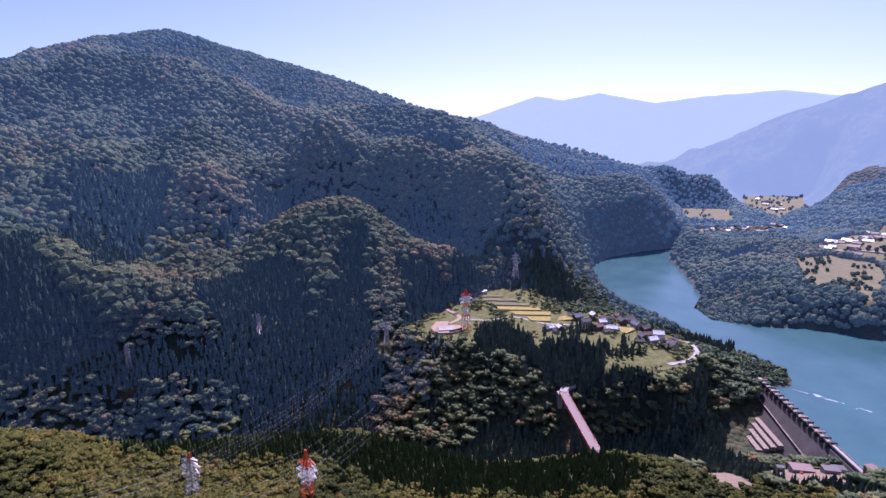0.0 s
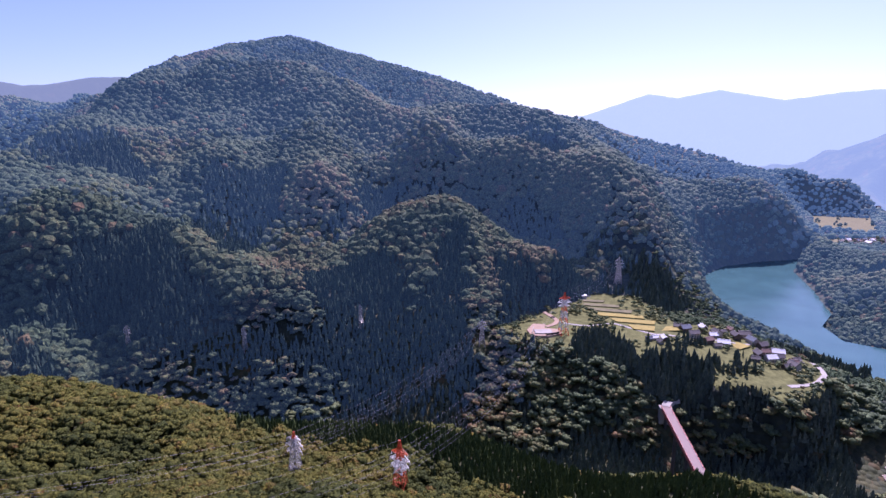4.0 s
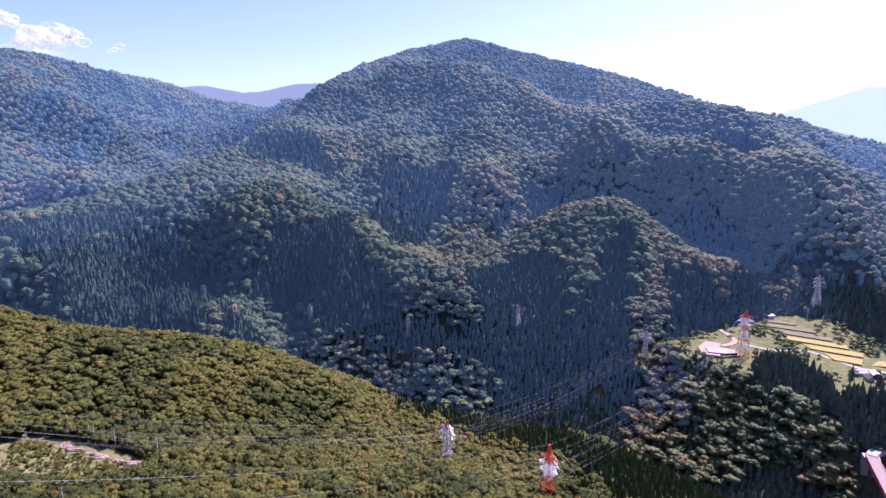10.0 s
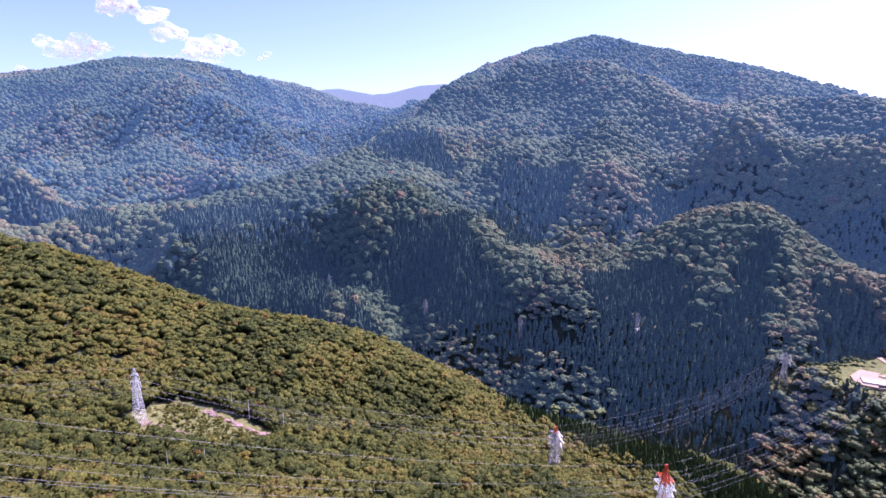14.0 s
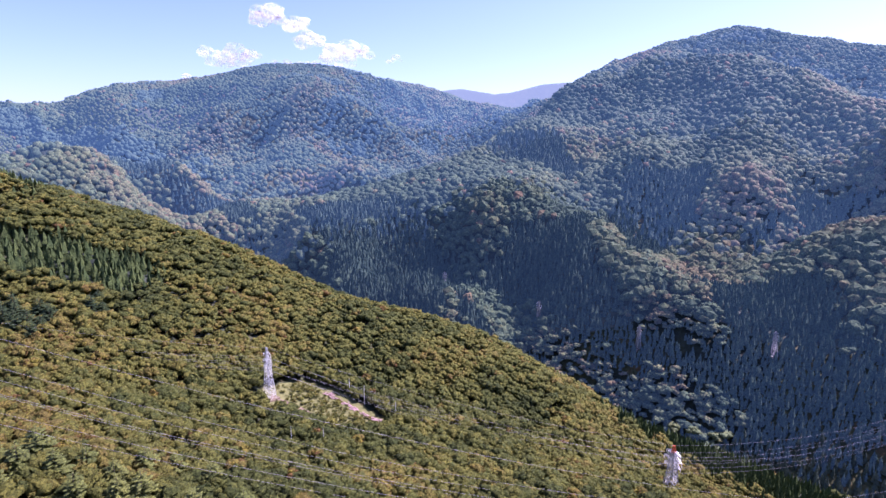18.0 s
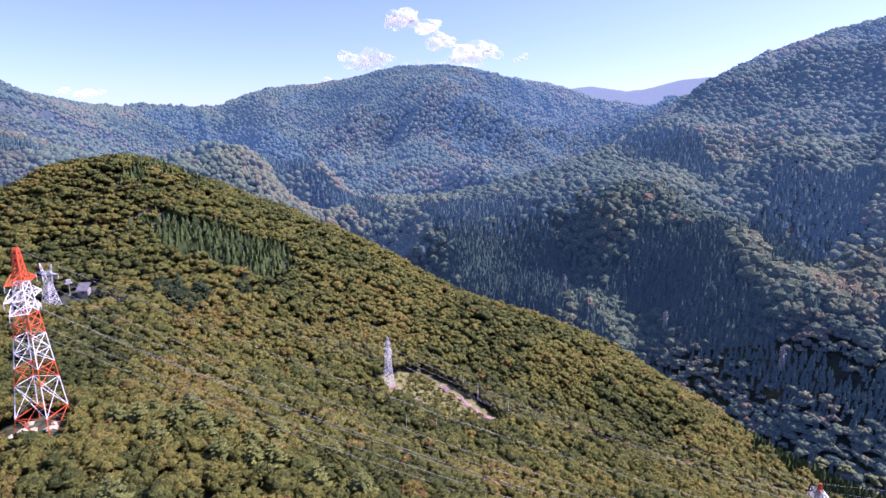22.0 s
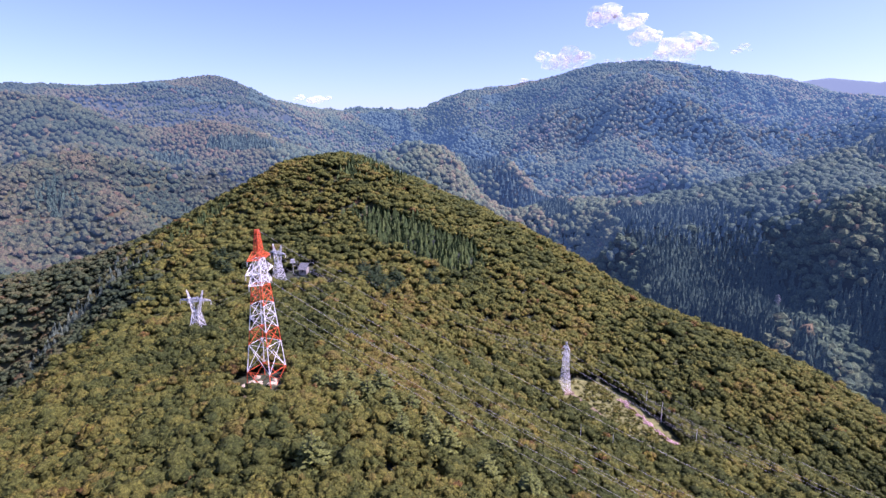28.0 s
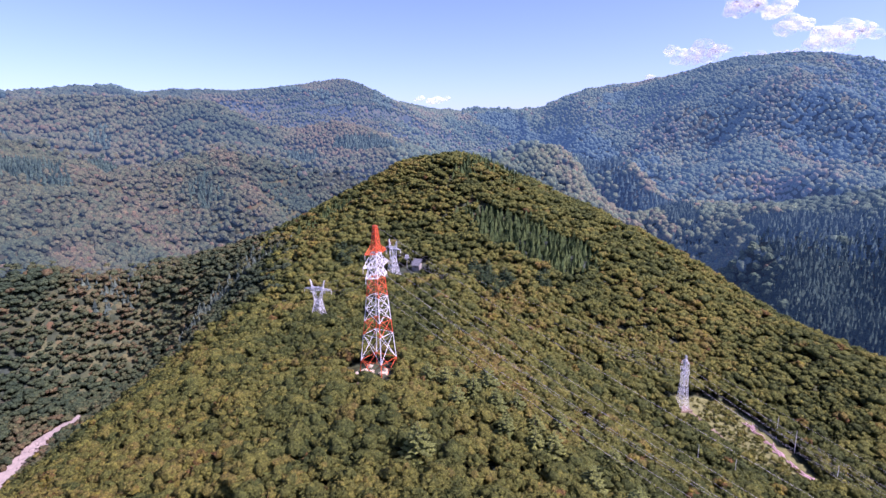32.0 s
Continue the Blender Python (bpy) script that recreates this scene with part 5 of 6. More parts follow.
# ---- trees of their own on the near slope ----
def trunk_shape(rng, tall, r):
    s = Shape()
    lean = rng.uniform(-0.04, 0.04, 2) * tall
    s.tube([(0, 0, -1.5), (lean[0] * 0.4, lean[1] * 0.4, tall * 0.35), (lean[0], lean[1], tall * 0.8)], r, 6, r * 0.3)
    for k in range(5):
        a, z = k * 1.9 + rng.rand(), tall * (0.32 + 0.08 * k)
        c = Vector((lean[0] * z / tall, lean[1] * z / tall, z))
        s.tube([c, c + Vector((math.cos(a), math.sin(a), 0.7)) * tall * 0.13, c + Vector((math.cos(a), math.sin(a), 1.1)) * tall * 0.22], r * 0.45, 4, r * 0.12)
    return s


rng3 = np.random.RandomState(41)
WORDS = ["dark green", "green", "olive green", "yellow-green", "brownish green", "rusty brown"]
KINDS = []
for k, tone in enumerate([0.08, 0.18, 0.26, 0.34, 0.42, 0.48, 0.54, 0.60, 0.66, 0.74, 0.82, 0.90]):
    sv, sf = leafy_crown(rng3, 26, 300, spray=0.036, stretch=1.2, clump=0.16)
    t = thing("tree", pose(0, 0, -60), WORDS[min(5, int(tone * 6.4))] + " broadleaf tree in a dense hillside forest", "tree", "trees of the near slope")
    part("trunk", trunk_shape(rng3, 9.5, 0.20), M_BARK, t)
    c = joined("crown", sv * (10.6, 10.6, 10.0), sf, M_BROAD, np.clip(tone + rng3.normal(0, 0.10, len(sv) // 3 + 1)[np.arange(len(sv)) // 3], 0, 1), smooth=True)
    c.parent = t
    KINDS.append(t)
for i, (x, y, z) in enumerate(OWN_TREES):
    k = int(np.clip(broad_tones(OWN_TREES[i:i + 1], rng3)[0] * 12, 0, 11))
    s = rng3.uniform(0.92, 1.25)
    m = pose(x, y, z - 0.6, 0, 0, rng3.rand() * 360) @ Matrix.Diagonal((s * rng3.uniform(0.95, 1.2), s * rng3.uniform(0.95, 1.2), s, 1))
    copy_thing(KINDS[k], m)
for t in KINDS:
    for c in list(t.children):
        bpy.data.objects.remove(c)
    bpy.data.objects.remove(t)


def pine(x, y, tall, rng, leaf=M_PINE, word="bright green"):
    """A pine with flat layered boughs."""
    t = thing("pine_tree", pose(x, y, z_at(x, y), 0, 0, rng.rand() * 360), word + " pine with flat layered boughs", "tree", "pines on the slope")
    part("trunk", Shape().tube([(0, 0, -1.5), (0.2, 0, tall * 0.5), (0, 0.1, tall * 0.97)], 0.24, 6, 0.05), M_BARK, t)
    verts, faces, n = [], [], 0
    for k in range(9):
        f = k / 8
        r = tall * (0.30 * (1 - f) ** 0.7 + 0.05) * rng.uniform(0.85, 1.1)
        for j in range(9 - k // 2):
            a = j * 2 * math.pi / (9 - k // 2) + rng.rand()
            for u in (0.35, 0.62, 0.9):
                c = np.array([math.cos(a) * r * u, math.sin(a) * r * u, tall * (0.22 + 0.74 * f) + 0.10 * r * u * u + rng.uniform(-0.2, 0.2)])
                d, e = np.array([math.cos(a), math.sin(a), 0.1]), np.array([-math.sin(a), math.cos(a), rng.uniform(-0.15, 0.15)])
                w = r * rng.uniform(0.20, 0.32)
                verts += [c - d * w - e * w * 0.5, c - e * w, c + d * w * 1.2, c + e * w, c + np.array([0, 0, w * 0.35])]
                faces += [(n, n + 1, n + 4), (n + 1, n + 2, n + 4), (n + 2, n + 3, n + 4), (n + 3, n, n + 4)]
                n += 5
    c = joined("crown", np.array(verts), np.array(faces), leaf, np.full(n, rng.rand()))
    c.parent = t


for x, y in PINES:
    pine(x, y, rng3.uniform(13.0, 17.0), rng3)
for x, y in DARK_PINES:
    pine(x, y, rng3.uniform(12.0, 16.0), rng3, M_PINE_DARK, "dark green")

# ---- shrubs in the clearing ----
sx = rng3.uniform(-330, -250, 1300)
sy = rng3.uniform(92, 165, 1300)
keep = (inside(sx, sy, CLEARING) < -1) & (np.hypot(sx + 310, sy - 107) > 9) & (off_line(sx, sy, [(-309, 110), (-296, 119), (-284, 123), (-268, 126)]) > 1.6) & (off_line(sx, sy, [(-311, 147), (-263, 160)]) > 4)
sp = np.stack([sx[keep], sy[keep], ground_z(sx[keep], sy[keep]) + 0.1], 1)
sh = rng3.uniform(0.8, 2.8, len(sp)) * (0.4 + 1.1 * fractal(sp[:, 0], sp[:, 1], 12, 44, 2))
planted("shrubs", sp, sh, sh * rng3.uniform(0.9, 1.5, len(sp)), LEAFY_MID, np.clip(rng3.normal(0.55, 0.14, len(sp)), 0.2, 0.85), M_BROAD, rng3, "low olive shrubs scattered over a grassy clearing", "shrubs")

# ---- hamlet ----
M_TILE_DARK = plain("dark_roof_tiles", (0.085, 0.075, 0.075), 0.5, scale=0.8, vary=0.3)
M_TILE_BROWN = plain("brown_metal_roof", (0.17, 0.095, 0.075), 0.5, scale=0.8, vary=0.3)
M_TILE_BLUE = plain("blue_grey_roof", (0.13, 0.15, 0.18), 0.4, scale=0.8, vary=0.2)
M_TILE_PALE = plain("pale_metal_roof", (0.80, 0.80, 0.80), 0.35, 0.2, scale=0.8, vary=0.1)
M_PLASTER = plain("cream_plaster", (0.50, 0.44, 0.37), 0.85, scale=0.6, vary=0.2)


def house(x, y, turn, length, depth, eaves, roof, wall, label, group, lift=0.0):
    """A gabled farmhouse with overhanging roof, gable ends, windows and a door."""
    t = thing("house", pose(x, y, z_at(x, y) + 0.3 + lift, 0, 0, turn), label, "house", group)
    L, D, rise = length / 2, depth / 2, depth * 0.34
    s = Shape().box(-L, -D, -2.5, L, D, eaves)
    s.add([(-L, -D, eaves), (-L, D, eaves), (-L, 0, eaves + rise), (L, -D, eaves), (L, D, eaves), (L, 0, eaves + rise)], [(1, 0, 2), (3, 4, 5), (0, 3, 5, 2), (4, 1, 2, 5)])
    part("wall", s, wall, t)
    for side in (-1, 1):
        o = 0.8
        a = [(-L - o, side * (D + o), eaves - o * 0.68), (L + o, side * (D + o), eaves - o * 0.68), (L + o, 0, eaves + rise + 0.05), (-L - o, 0, eaves + rise + 0.05)]
        top = [(p[0], p[1], p[2] + 0.28) for p in a]
        s = Shape().add(a + top, [(0, 1, 2, 3), (7, 6, 5, 4), (0, 4, 5, 1), (1, 5, 6, 2), (2, 6, 7, 3), (3, 7, 4, 0)])
        part("roof", s, roof, t)
    part("ridge_cap", Shape().beam((-L - 0.9, 0, eaves + rise + 0.35), (L + 0.9, 0, eaves + rise + 0.35), 0.7, 0.35), roof, t)
    for k in range(3):
        wx = -L * 0.6 + k * L * 0.6
        w = part("window", Shape().box(wx - 0.8, -D - 0.06, 1.0, wx + 0.8, -D + 0.02, 2.2), M_GLASS, t)
        if group == "hamlet houses":
            part("window_frame", Shape().box(wx - 0.95, -D - 0.1, 0.85, wx + 0.95, -D + 0.01, 1.0).box(wx - 0.95, -D - 0.1, 2.2, wx + 0.95, -D + 0.01, 2.35), M_DARK_WALL, w)
        if eaves > 4.5:
            part("window", Shape().box(wx - 0.8, -D - 0.06, 3.6, wx + 0.8, -D + 0.02, 4.8), M_GLASS, t)
    part("door", Shape().box(L - 0.02, -0.7, 0, L + 0.07, 0.7, 2.1), M_DARK_WALL, t)
    return t


ROOFS = {"d": (M_TILE_DARK, "dark tiled"), "b": (M_TILE_BROWN, "brown metal"), "u": (M_TILE_BLUE, "blue-grey"), "p": (M_TILE_PALE, "pale metal")}
HAMLET = [(138, 671, "p", 8), (150, 672, "p", 9), (131, 667, "u", 7), (143, 661, "d", 8), (183, 713, "u", 13), (176, 720, "d", 10), (190, 699, "d", 12), (208, 726, "p", 11), (216, 709, "p", 10), (222, 716, "d", 12), (204, 685, "b", 11),
          (221, 684, "p", 13), (212, 676, "d", 9), (245, 717, "d", 12), (257, 725, "d", 14), (262, 709, "u", 13), (270, 697, "d", 12), (282, 682, "p", 13), (266, 660, "p", 12), (256, 668, "d", 12), (268, 682, "b", 10),
          (288, 652, "d", 12), (279, 648, "d", 10), (292, 664, "b", 9), (277, 667, "d", 11), (300, 663, "d", 8), (268, 755, "d", 10), (246, 740, "b", 9), (232, 726, "d", 8), (248, 655, "d", 9), (298, 672, "d", 9)]
for k, (hx, hy, r, ln) in enumerate(HAMLET):
    mat, word = ROOFS[r]
    house(hx, hy, [18, 100, 8, 110, 28, -12][k % 6], ln, ln * 0.68, 5.2 if ln > 10 else 3.2, mat, (M_PLASTER, M_DARK_WALL, M_WALL)[k % 3], "gabled farmhouse with a %s roof in a hillside hamlet" % word, "hamlet houses")

# far settlements
for k in range(34):
    u, v = rng3.rand(), rng3.rand()
    x, y = 735 + 320 * u + 20 * v, 1572 + 95 * u + rng3.uniform(-28, 45)
    house(x, y, rng3.choice([15, 105, 30]), rng3.uniform(11, 20), rng3.uniform(8, 12), rng3.choice([4, 6]), rng3.choice([M_TILE_DARK, M_TILE_PALE, M_TILE_BLUE, M_TILE_BROWN]), M_PLASTER, "small far house beside the river road", "far riverside houses", 0.5)
for k in range(30):
    u, v = rng3.rand(), rng3.rand()
    x, y = 865 + 230 * u - 30 * v, 1120 + 190 * u + 90 * v
    house(x, y, rng3.choice([40, 130, 30]), rng3.uniform(12, 24), rng3.uniform(9, 14), rng3.choice([4, 6]), rng3.choice([M_TILE_DARK, M_TILE_PALE, M_TILE_PALE, M_TILE_BROWN]), M_PLASTER, "small far house on the river plateau", "far plateau houses", 0.5)
for k in range(14):
    x, y = 1230 + rng3.uniform(-60, 150), 2080 + rng3.uniform(-150, 250)
    house(x, y, rng3.choice([40, 130, 30]), rng3.uniform(14, 24), rng3.uniform(10, 14), 5, rng3.choice([M_TILE_PALE, M_TILE_DARK, M_TILE_BLUE]), M_PLASTER, "far farmhouse among pale fields", "far valley houses", 0.5)

# ---- building site on the terrace ----
site = thing("building_site", pose(8, 684, z_at(8, 684) + 0.9, 0, 0, 12), "bare pink earth pad with low new walls on a terrace", "building site")
M_PINK = plain("pinkish_earth", (0.34, 0.24, 0.17), 0.9, scale=0.25, vary=0.2, bump=0.1)
part("pad", Shape().slab([(-24, -26), (-4, -29), (16, -20), (14, -4), (-2, 0), (2, 14), (-14, 17), (-26, -6)], -3, 0.4), M_PINK, site)
part("foundation", Shape().box(-18, -22, 0.4, 4, -8, 1.6), M_CONCRETE, site)
part("wall", Shape().beam((-6, -27, 1.2), (12, -20, 1.2), 0.8, 2.8), M_DARK_WALL, site)
part("wall", Shape().beam((-22, -20, 1.2), (-16, 2, 1.2), 0.6, 2.0), M_CONCRETE, site)
road("road_site", [(4, 742), (14, 728), (24, 712), (18, 698), (8, 690)], 6, M_PINK, "pale new access road to a building site", 1.0)
shed = thing("shed", pose(62, 808, z_at(62, 808), 0, 0, 30), "white shed at the top of the terraces", "shed")
part("wall", Shape().box(-4, -3, -2, 4, 3, 3.4), M_PLASTER, shed)
part("roof", Shape().beam((-4.6, 0, 3.6), (4.6, 0, 4.4), 7.4, 0.3), M_TILE_PALE, shed)

# ---- road bridge ----
M_BRIDGE_RED = plain("faded_red_girder", (0.42, 0.10, 0.08), 0.6, scale=0.4, vary=0.25)
M_DECK = plain("pinkish_road_deck", (0.25, 0.19, 0.175), 0.9, scale=0.4, vary=0.15)
bridge = thing("road_bridge", pose(133.5, 497, 25, 0, 0, 2.5), "long red girder road bridge over a shaded gorge", "bridge")
part("deck", Shape().box(-4.2, -60, -0.5, 4.2, 60, 0.3), M_DECK, bridge, "pinkish road deck")
for side in (-1, 1):
    part("girder", Shape().box(side * 4.2 - 0.3, -60, -3.2, side * 4.2 + 0.3, 60, 0.5), M_BRIDGE_RED, bridge)
    part("kerb", Shape().box(side * 3.8 - 0.25, -60, 0.3, side * 3.8 + 0.25, 60, 0.55), M_CONCRETE, bridge)
    rail = part("handrail", Shape().box(side * 4.2 - 0.12, -60, 1.35, side * 4.2 + 0.12, 60, 1.55), M_BRIDGE_RED, bridge)
    for k in range(31):
        part("rail_post", Shape().box(side * 4.2 - 0.1, -60 + k * 4 - 0.1, 0.5, side * 4.2 + 0.1, -60 + k * 4 + 0.1, 1.35), M_BRIDGE_RED, rail)
for y0 in (-56, -18, 20, 56):
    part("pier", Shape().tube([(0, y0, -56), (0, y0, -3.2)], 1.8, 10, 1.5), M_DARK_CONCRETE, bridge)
for y0 in (-60, 60):
    part("abutment", Shape().box(-6, y0 - 4, -18, 6, y0 + 4, -0.5), M_CONCRETE, bridge)

# ---- dam ----
dam = thing("dam", pose(0, 0, 0), "dark concrete gravity dam with a row of gate piers", "dam")
A_, B_ = Vector((386, 628, 0)), Vector((367, 420, 0))
along = (B_ - A_).normalized()
out = Vector((-along.y, along.x, 0)) if -along.y < 0 else Vector((along.y, -along.x, 0))
out = out if out.x < 0 else -out
prof = [(-5, -12), (-5, 5.5), (3, 5.5), (5, 1), (30, -32), (-5, -32)]
s = Shape()
for P in (A_, B_):
    s.v += [tuple(P + out * u + Vector((0, 0, w))) for u, w in prof]
s.f = [(0, 1, 2, 3, 4, 5)[::-1], (6, 7, 8, 9, 10, 11)] + [(i, (i + 1) % 6, 6 + (i + 1) % 6, 6 + i) for i in range(6)]
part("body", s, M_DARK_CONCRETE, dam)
length = (B_ - A_).length
part("crest_road", Shape().beam(A_ + out * -1 + Vector((0, 0, 8.0)), B_ + out * -1 + Vector((0, 0, 8.0)), 5.0, 0.7), M_CONCRETE, dam)
for k in range(15):
    P = A_ + along * (10 + k * (length - 70) / 14)
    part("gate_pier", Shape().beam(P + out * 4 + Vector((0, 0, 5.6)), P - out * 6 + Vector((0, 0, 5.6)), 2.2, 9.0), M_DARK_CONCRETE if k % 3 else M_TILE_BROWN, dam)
    if k < 14:
        Q = P + along * (length - 70) / 28
        part("gate", Shape().beam(Q - along * 4.4 + out * -3 + Vector((0, 0, 4)), Q + along * 4.4 + out * -3 + Vector((0, 0, 4)), 0.8, 6.0), M_TILE_BROWN, dam)
for off in (-3.4, 1.4):
    part("parapet", Shape().beam(A_ + out * off + Vector((0, 0, 8.9)), B_ + out * off + Vector((0, 0, 8.9)), 0.3, 1.1), M_CONCRETE, dam)
part("ledge", Shape().beam(A_ + out * 9.5 + Vector((0, 0, -3)), A_ + along * 150 + out * 17 + Vector((0, 0, -13)), 1.2, 0.8), M_STONE, dam, "pale sloping ledge")
for k in range(6):   # pale steps of the apron, side by side below the face
    P = A_ + along * (20 + k * 4) + out * (24 + k * 6.5)
    Q = P + along * (92 - k * 5)
    part("apron_step", Shape().beam(P + Vector((0, 0, -17 - k * 2.6)), Q + Vector((0, 0, -20 - k * 2.6)), 5.4, 5.0), M_STONE, dam, "pale stepped concrete apron")
gatehouse = thing("gatehouse", pose(372, 425, 12, 0, 0, 5), "dark machinery house at the end of the dam", "building")
part("wall", Shape().box(-4, -7, -8, 4, 7, 5), M_DARK_WALL, gatehouse)
part("roof", Shape().box(-4.6, -7.6, 5, 4.6, 7.6, 5.5), M_TILE_BROWN, gatehouse)
for k in range(3):
    part("window", Shape().box(-4.06, -5 + k * 4, 1, -3.98, -3 + k * 4, 3), M_GLASS, gatehouse)
for bx, by, bl, bd, roof, word in ((312, 430, 17, 11, M_TILE_BROWN, "flat brown"), (333, 424, 12, 8, M_TILE_DARK, "flat dark"), (346, 432, 10, 7, M_METAL_ROOF, "flat grey"), (299, 438, 6, 4, M_METAL_ROOF, "flat grey")):
    o = thing("building", pose(bx, by, z_at(bx, by) + 0.4, 0, 0, -12), "low service building with a %s roof beside the dam" % word, "building", "dam service buildings")
    part("wall", Shape().box(-bl / 2, -bd / 2, -2, bl / 2, bd / 2, 4.6), M_WALL, o)
    part("roof", Shape().box(-bl / 2 - 0.5, -bd / 2 - 0.5, 4.6, bl / 2 + 0.5, bd / 2 + 0.5, 5.1), roof, o)
    for k in range(3):
        part("window", Shape().box(-bl / 3 + k * bl / 4, -bd / 2 - 0.06, 1.2, -bl / 3 + k * bl / 4 + 1.6, -bd / 2 + 0.02, 2.6), M_GLASS, o)
boom = [(382 + 10 * k, 447 - 1.2 * k + 0.12 * k * k, 0.4) for k in range(22)]
tagged(part("floating_boom", Shape().tube(boom, 0.9, 8), M_WHITE), "white floating boom curving across the reservoir", "boom")

# ---- clouds ----
M_CLOUD, ct, cout = nodes("cloud")
cd = put(ct, "ShaderNodeBsdfPrincipled", Roughness=1.0)
cd.inputs["Base Color"].default_value = (0.9, 0.9, 0.9, 1)
# white emission added so that the clouds look sunlit
cd.inputs["Emission Color"].default_value = (1.0, 0.98, 0.96, 1)
cd.inputs["Emission Strength"].default_value = 0.15
ctr = put(ct, "ShaderNodeBsdfTransparent")
cx = put(ct, "ShaderNodeMixShader")
wisp = ramp(ct, noise_of(ct, 0.012, 6, 0.7), [(0.34, (0.55, 0.55, 0.55)), (0.58, (0.99, 0.99, 0.99))])
ct.links.new(wisp, cx.inputs[0])
ct.links.new(cd.outputs[0], cx.inputs[1])
ct.links.new(ctr.outputs[0], cx.inputs[2])
ct.links.new(cx.outputs[0], cout.inputs[0])
B2, B2F = ball(2)


def cloud(bearing_deg, height_deg, wide_deg, tall_deg, puffs, seed):
    r = np.random.RandomState(seed)
    d = 4750.0
    b = radians(bearing_deg)
    centre = np.array([-d * math.sin(b), d * math.cos(b), EYE_Z + d * math.tan(radians(height_deg))])
    side = np.array([math.cos(b), math.sin(b), 0])
    back = np.array([-math.sin(b), math.cos(b), 0])
    w, h = d * radians(wide_deg) / 2, d * radians(tall_deg) / 2
    V, F, n = [], [], 0
    count = max(4, puffs * 2 // 3)
    for k in range(count):
        u = -1 + 2 * (k + 0.5) / count + r.uniform(-0.1, 0.1)
        size = h * r.uniform(0.45, 0.85) * (1.1 - 0.65 * abs(u))
        v = B2 * size * (0.85 + 0.3 * r.rand(len(B2), 1)) * np.array([1.3, 1.3, 0.8])
        V.append(v + centre + side * u * w + back * r.uniform(-0.3, 0.3) * h + np.array([0, 0, r.uniform(-0.5, 0.5) * h]))
        F.append(B2F + n)
        n += len(v)
    ob = joined("backdrop_cloud", np.concatenate(V), np.concatenate(F), M_CLOUD, smooth=True)
    tagged(ob, "small white fair-weather cloud over the mountains", "cloud", "clouds", "structure")


for k, row in enumerate(((68.9, 11.0, 2.8, 2.9, 14), (66.5, 10.5, 2.6, 2.2, 9), (65.0, 8.9, 2.8, 2.3, 10), (61.6, 7.8, 4.8, 2.9, 18), (72.3, 7.2, 5.4, 2.4, 18), (66.3, 6.9, 5.6, 1.2, 14), (76.2, 5.3, 0.6, 0.8, 4), (97.2, 3.5, 4.0, 1.3, 10), (56.9, 7.4, 1.5, 1.0, 4))):
    cloud(*row, 200 + k)


# ---- trees and hedges on the terrace and the far fields ----
def scatter(name, poly, count, material, lo, hi, shapes, label, seed, avoid=()):
    r = np.random.RandomState(seed)
    xs, ys = [p[0] for p in poly], [p[1] for p in poly]
    x, y = r.uniform(min(xs), max(xs), count), r.uniform(min(ys), max(ys), count)
    ok = (inside(x, y, poly) < 0) & (fractal(x, y, 26, seed, 2) > 0.55)
    for ax, ay, ar in avoid:
        ok &= np.hypot(x - ax, y - ay) > ar
    for field, _, _ in TERRACES:
        ok &= inside(x, y, field) > 3
    for line in ([(289, 740), (255, 700), (215, 698), (170, 690), (140, 685), (95, 715), (60, 700), (30, 705)], ROADS[0]):
        ok &= off_line(x, y, line) > 5
    q = np.stack([x[ok], y[ok], ground_z(x[ok], y[ok])], 1)
    h = r.uniform(lo, hi, len(q))
    planted(name, q, h, h * r.uniform(0.85, 1.2, len(q)), shapes, np.clip(r.normal(0.4, 0.2, len(q)), 0, 0.9), material, r, label)


HOMES = [(hx, hy, 8) for hx, hy, _, _ in HAMLET] + [(8, 680, 34), (29, 669, 8), (62, 808, 8)]
scatter("garden_trees", TERRACE, 3600, M_BANK, 2.5, 8.0, LEAFY_MID, "garden trees and shrubs among terraced fields", 301, HOMES)
scatter("garden_cedars", [(205, 600), (240, 610), (300, 650), (290, 700), (215, 690), (150, 690), (105, 720), (90, 700), (110, 660), (150, 640)], 420, M_CEDAR_BANK, 8, 16, CEDARS_MID, "dark cedars standing among the hamlet's gardens", 311, HOMES)
scatter("field_trees_east", FIELD_EAST, 420, M_WOODS, 5, 10, CLUSTERS, "rows of trees between pale fields", 302)
scatter("field_trees_north", FIELD_NORTH, 160, M_WOODS_FAR, 6, 12, LUMPS, "trees dotted over far fields", 303)
scatter("field_trees_far", FIELD_FAR, 260, M_WOODS_FAR, 8, 14, LUMPS, "trees dotted over far fields", 304)
scatter("village_trees", TOWN_NORTH, 400, M_WOODS, 5, 11, LUMPS, "trees between far houses", 305)
scatter("plateau_trees", TOWN_EAST, 300, M_WOODS, 5, 11, LUMPS, "trees between far houses", 306)

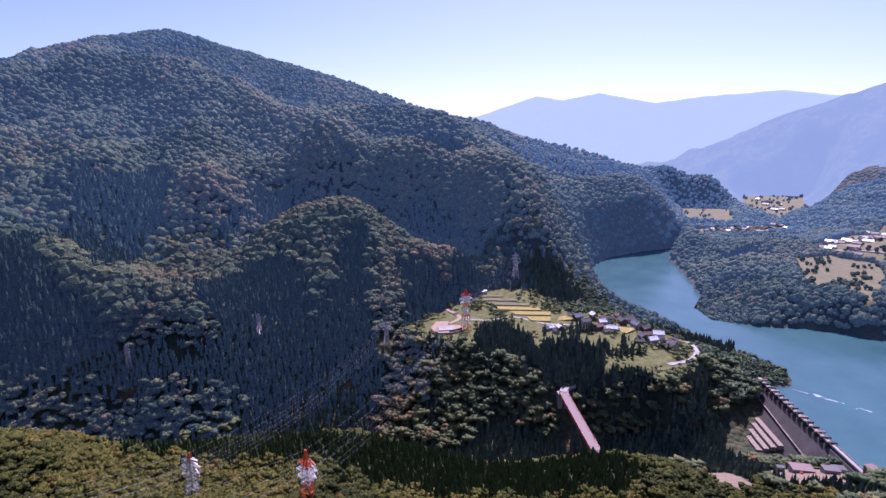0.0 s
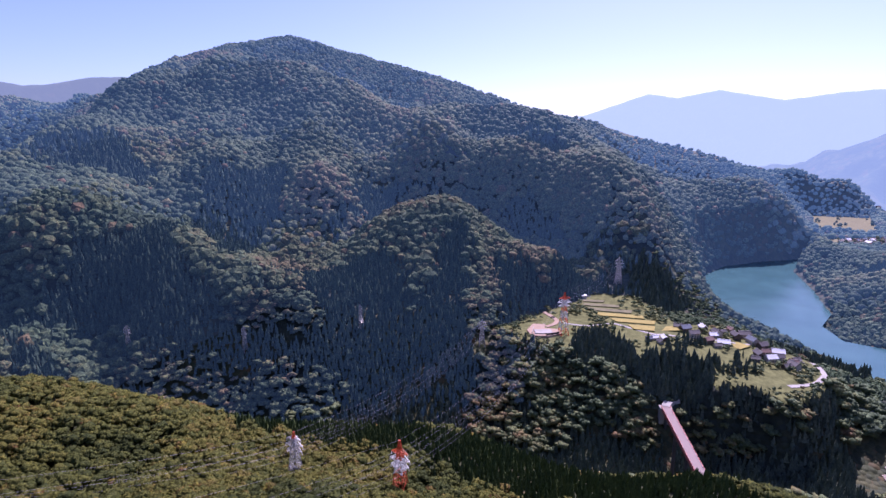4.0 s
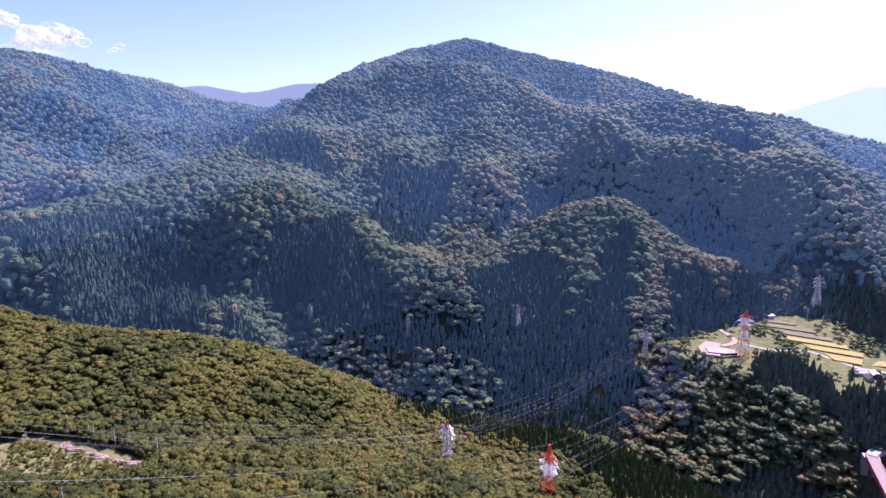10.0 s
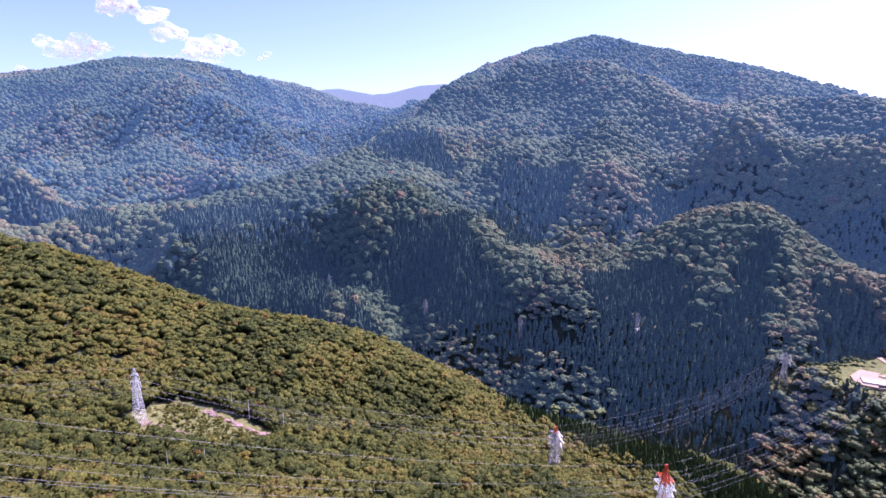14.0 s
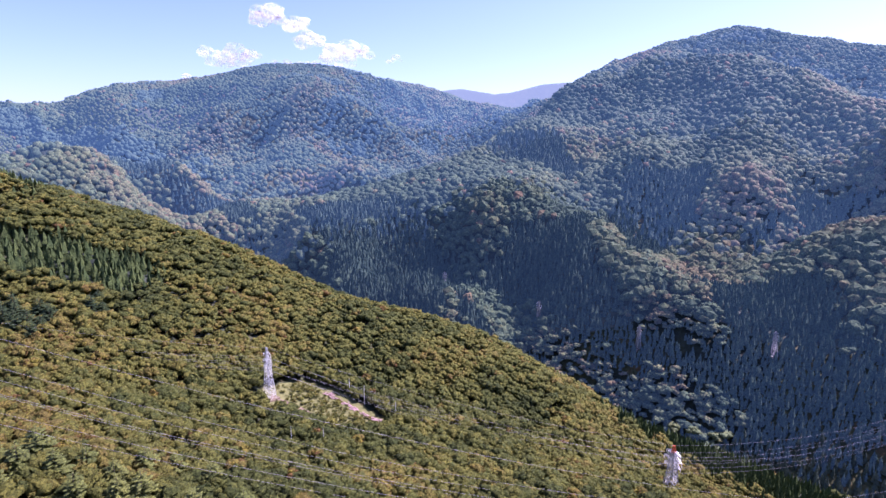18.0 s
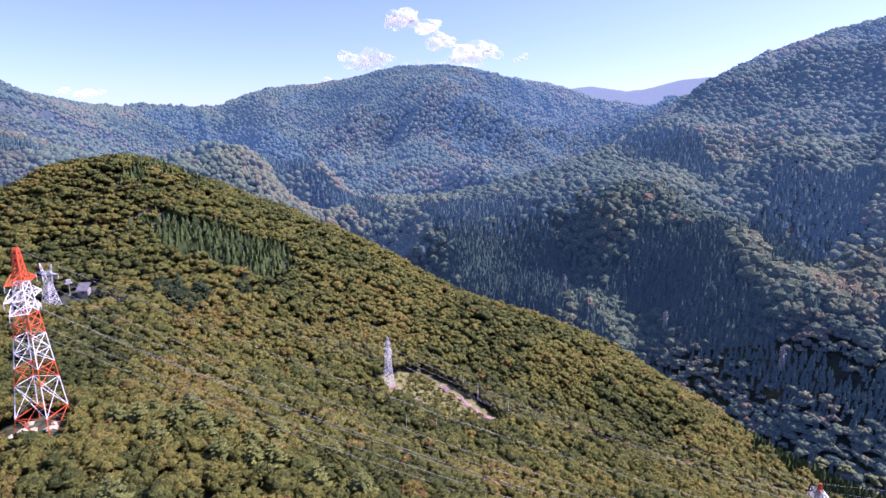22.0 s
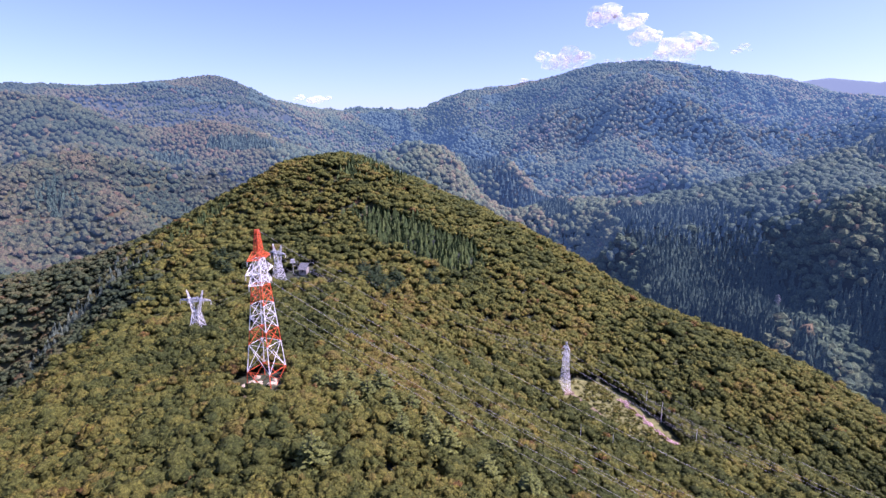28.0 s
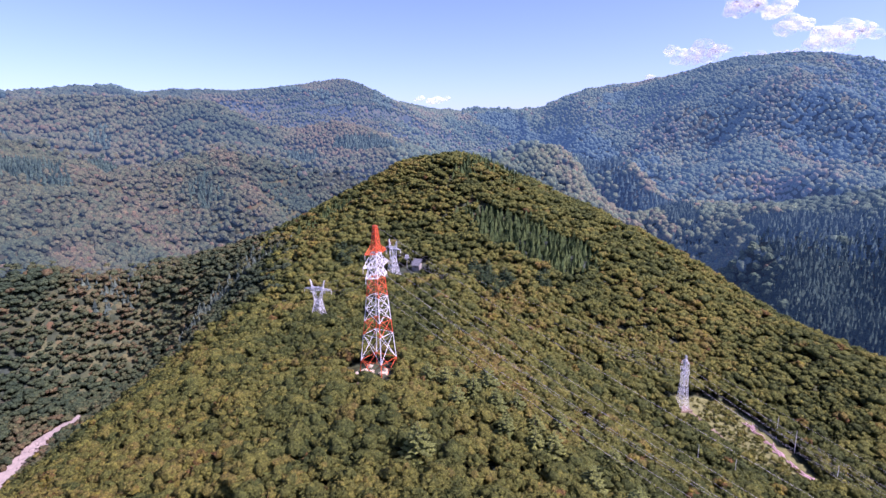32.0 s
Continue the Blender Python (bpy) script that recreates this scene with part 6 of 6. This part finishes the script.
# ---- foam on the water ----
M_FOAM = plain("pale_foam", (0.34, 0.42, 0.43), 0.7, scale=0.4, vary=0.25)
for line, wide, count in (([(436, 598), (448, 585), (462, 566), (470, 556)], 2.6, 16), ([(420, 612), (432, 600)], 1.5, 6)):
    s = Shape()
    for k in range(count):   # broken rafts of foam along a drift line
        u = rng3.rand() * (len(line) - 1)
        i = min(int(u), len(line) - 2)
        a, b = Vector(line[i]), Vector(line[i + 1])
        c, d = a.lerp(b, u - i), (b - a).normalized()
        n = Vector((-d.y, d.x))
        c = c + n * rng3.uniform(-1, 1) * wide
        L, w = rng3.uniform(1.5, 4.5), wide * rng3.uniform(0.2, 0.5)
        ring = [c + d * L * math.cos(q * 0.785) * rng3.uniform(0.7, 1.1) + n * w * math.sin(q * 0.785) * rng3.uniform(0.6, 1.2) for q in range(8)]
        s.add([(p.x, p.y, 0.04 + 0.004 * k) for p in ring], [tuple(range(8))])
    tagged(part("water_foam", s, M_FOAM), "broken streak of pale foam drifting on the reservoir", "foam", kind="structure")


# ---- cars in the dam's yard, poles on the slope ----
def car(x, y, turn, paint, word):
    t = thing("car", pose(x, y, z_at(x, y) + 0.85, 0, 0, turn), "small %s car parked in the gravel yard" % word, "car", "parked cars")
    part("body", Shape().box(-2.1, -0.85, 0.1, 2.1, 0.85, 0.75), paint, t)
    part("cabin", Shape().add([(-1.5, -0.8, 0.75), (1.1, -0.8, 0.75), (1.1, 0.8, 0.75), (-1.5, 0.8, 0.75), (-1.1, -0.65, 1.35), (0.5, -0.65, 1.35), (0.5, 0.65, 1.35), (-1.1, 0.65, 1.35)],
                              [(0, 1, 5, 4), (1, 2, 6, 5), (2, 3, 7, 6), (3, 0, 4, 7), (4, 5, 6, 7)]), M_GLASS, t)
    for wx in (-1.3, 1.3):
        for wy in (-0.8, 0.8):
            part("wheel", Shape().tube([(wx, wy - 0.1, 0.0), (wx, wy + 0.1, 0.0)], 0.33, 10), M_DARK_WALL, t)


for x, y, turn, paint, word in ((322, 440, 20, M_WHITE, "white"), (326, 436, 25, M_WHITE, "white"), (306, 420, 80, M_RED, "red")):
    car(x, y, turn, paint, word)
for x, y in ((-262, 167), (-288, 160), (-240, 92), (-238, 108), (-300, 156)):
    t = thing("marker_pole", pose(x, y, z_at(x, y)), "slim pale pole standing among hillside trees", "pole", "slope poles")
    part("post", Shape().tube([(0, 0, -1), (0, 0, 13)], 0.16, 6, 0.1), M_BRIGHT_STEEL, t)
    part("cap", Shape().tube([(0, 0, 13), (0, 0, 13.3)], 0.2, 6), M_STEEL, t)
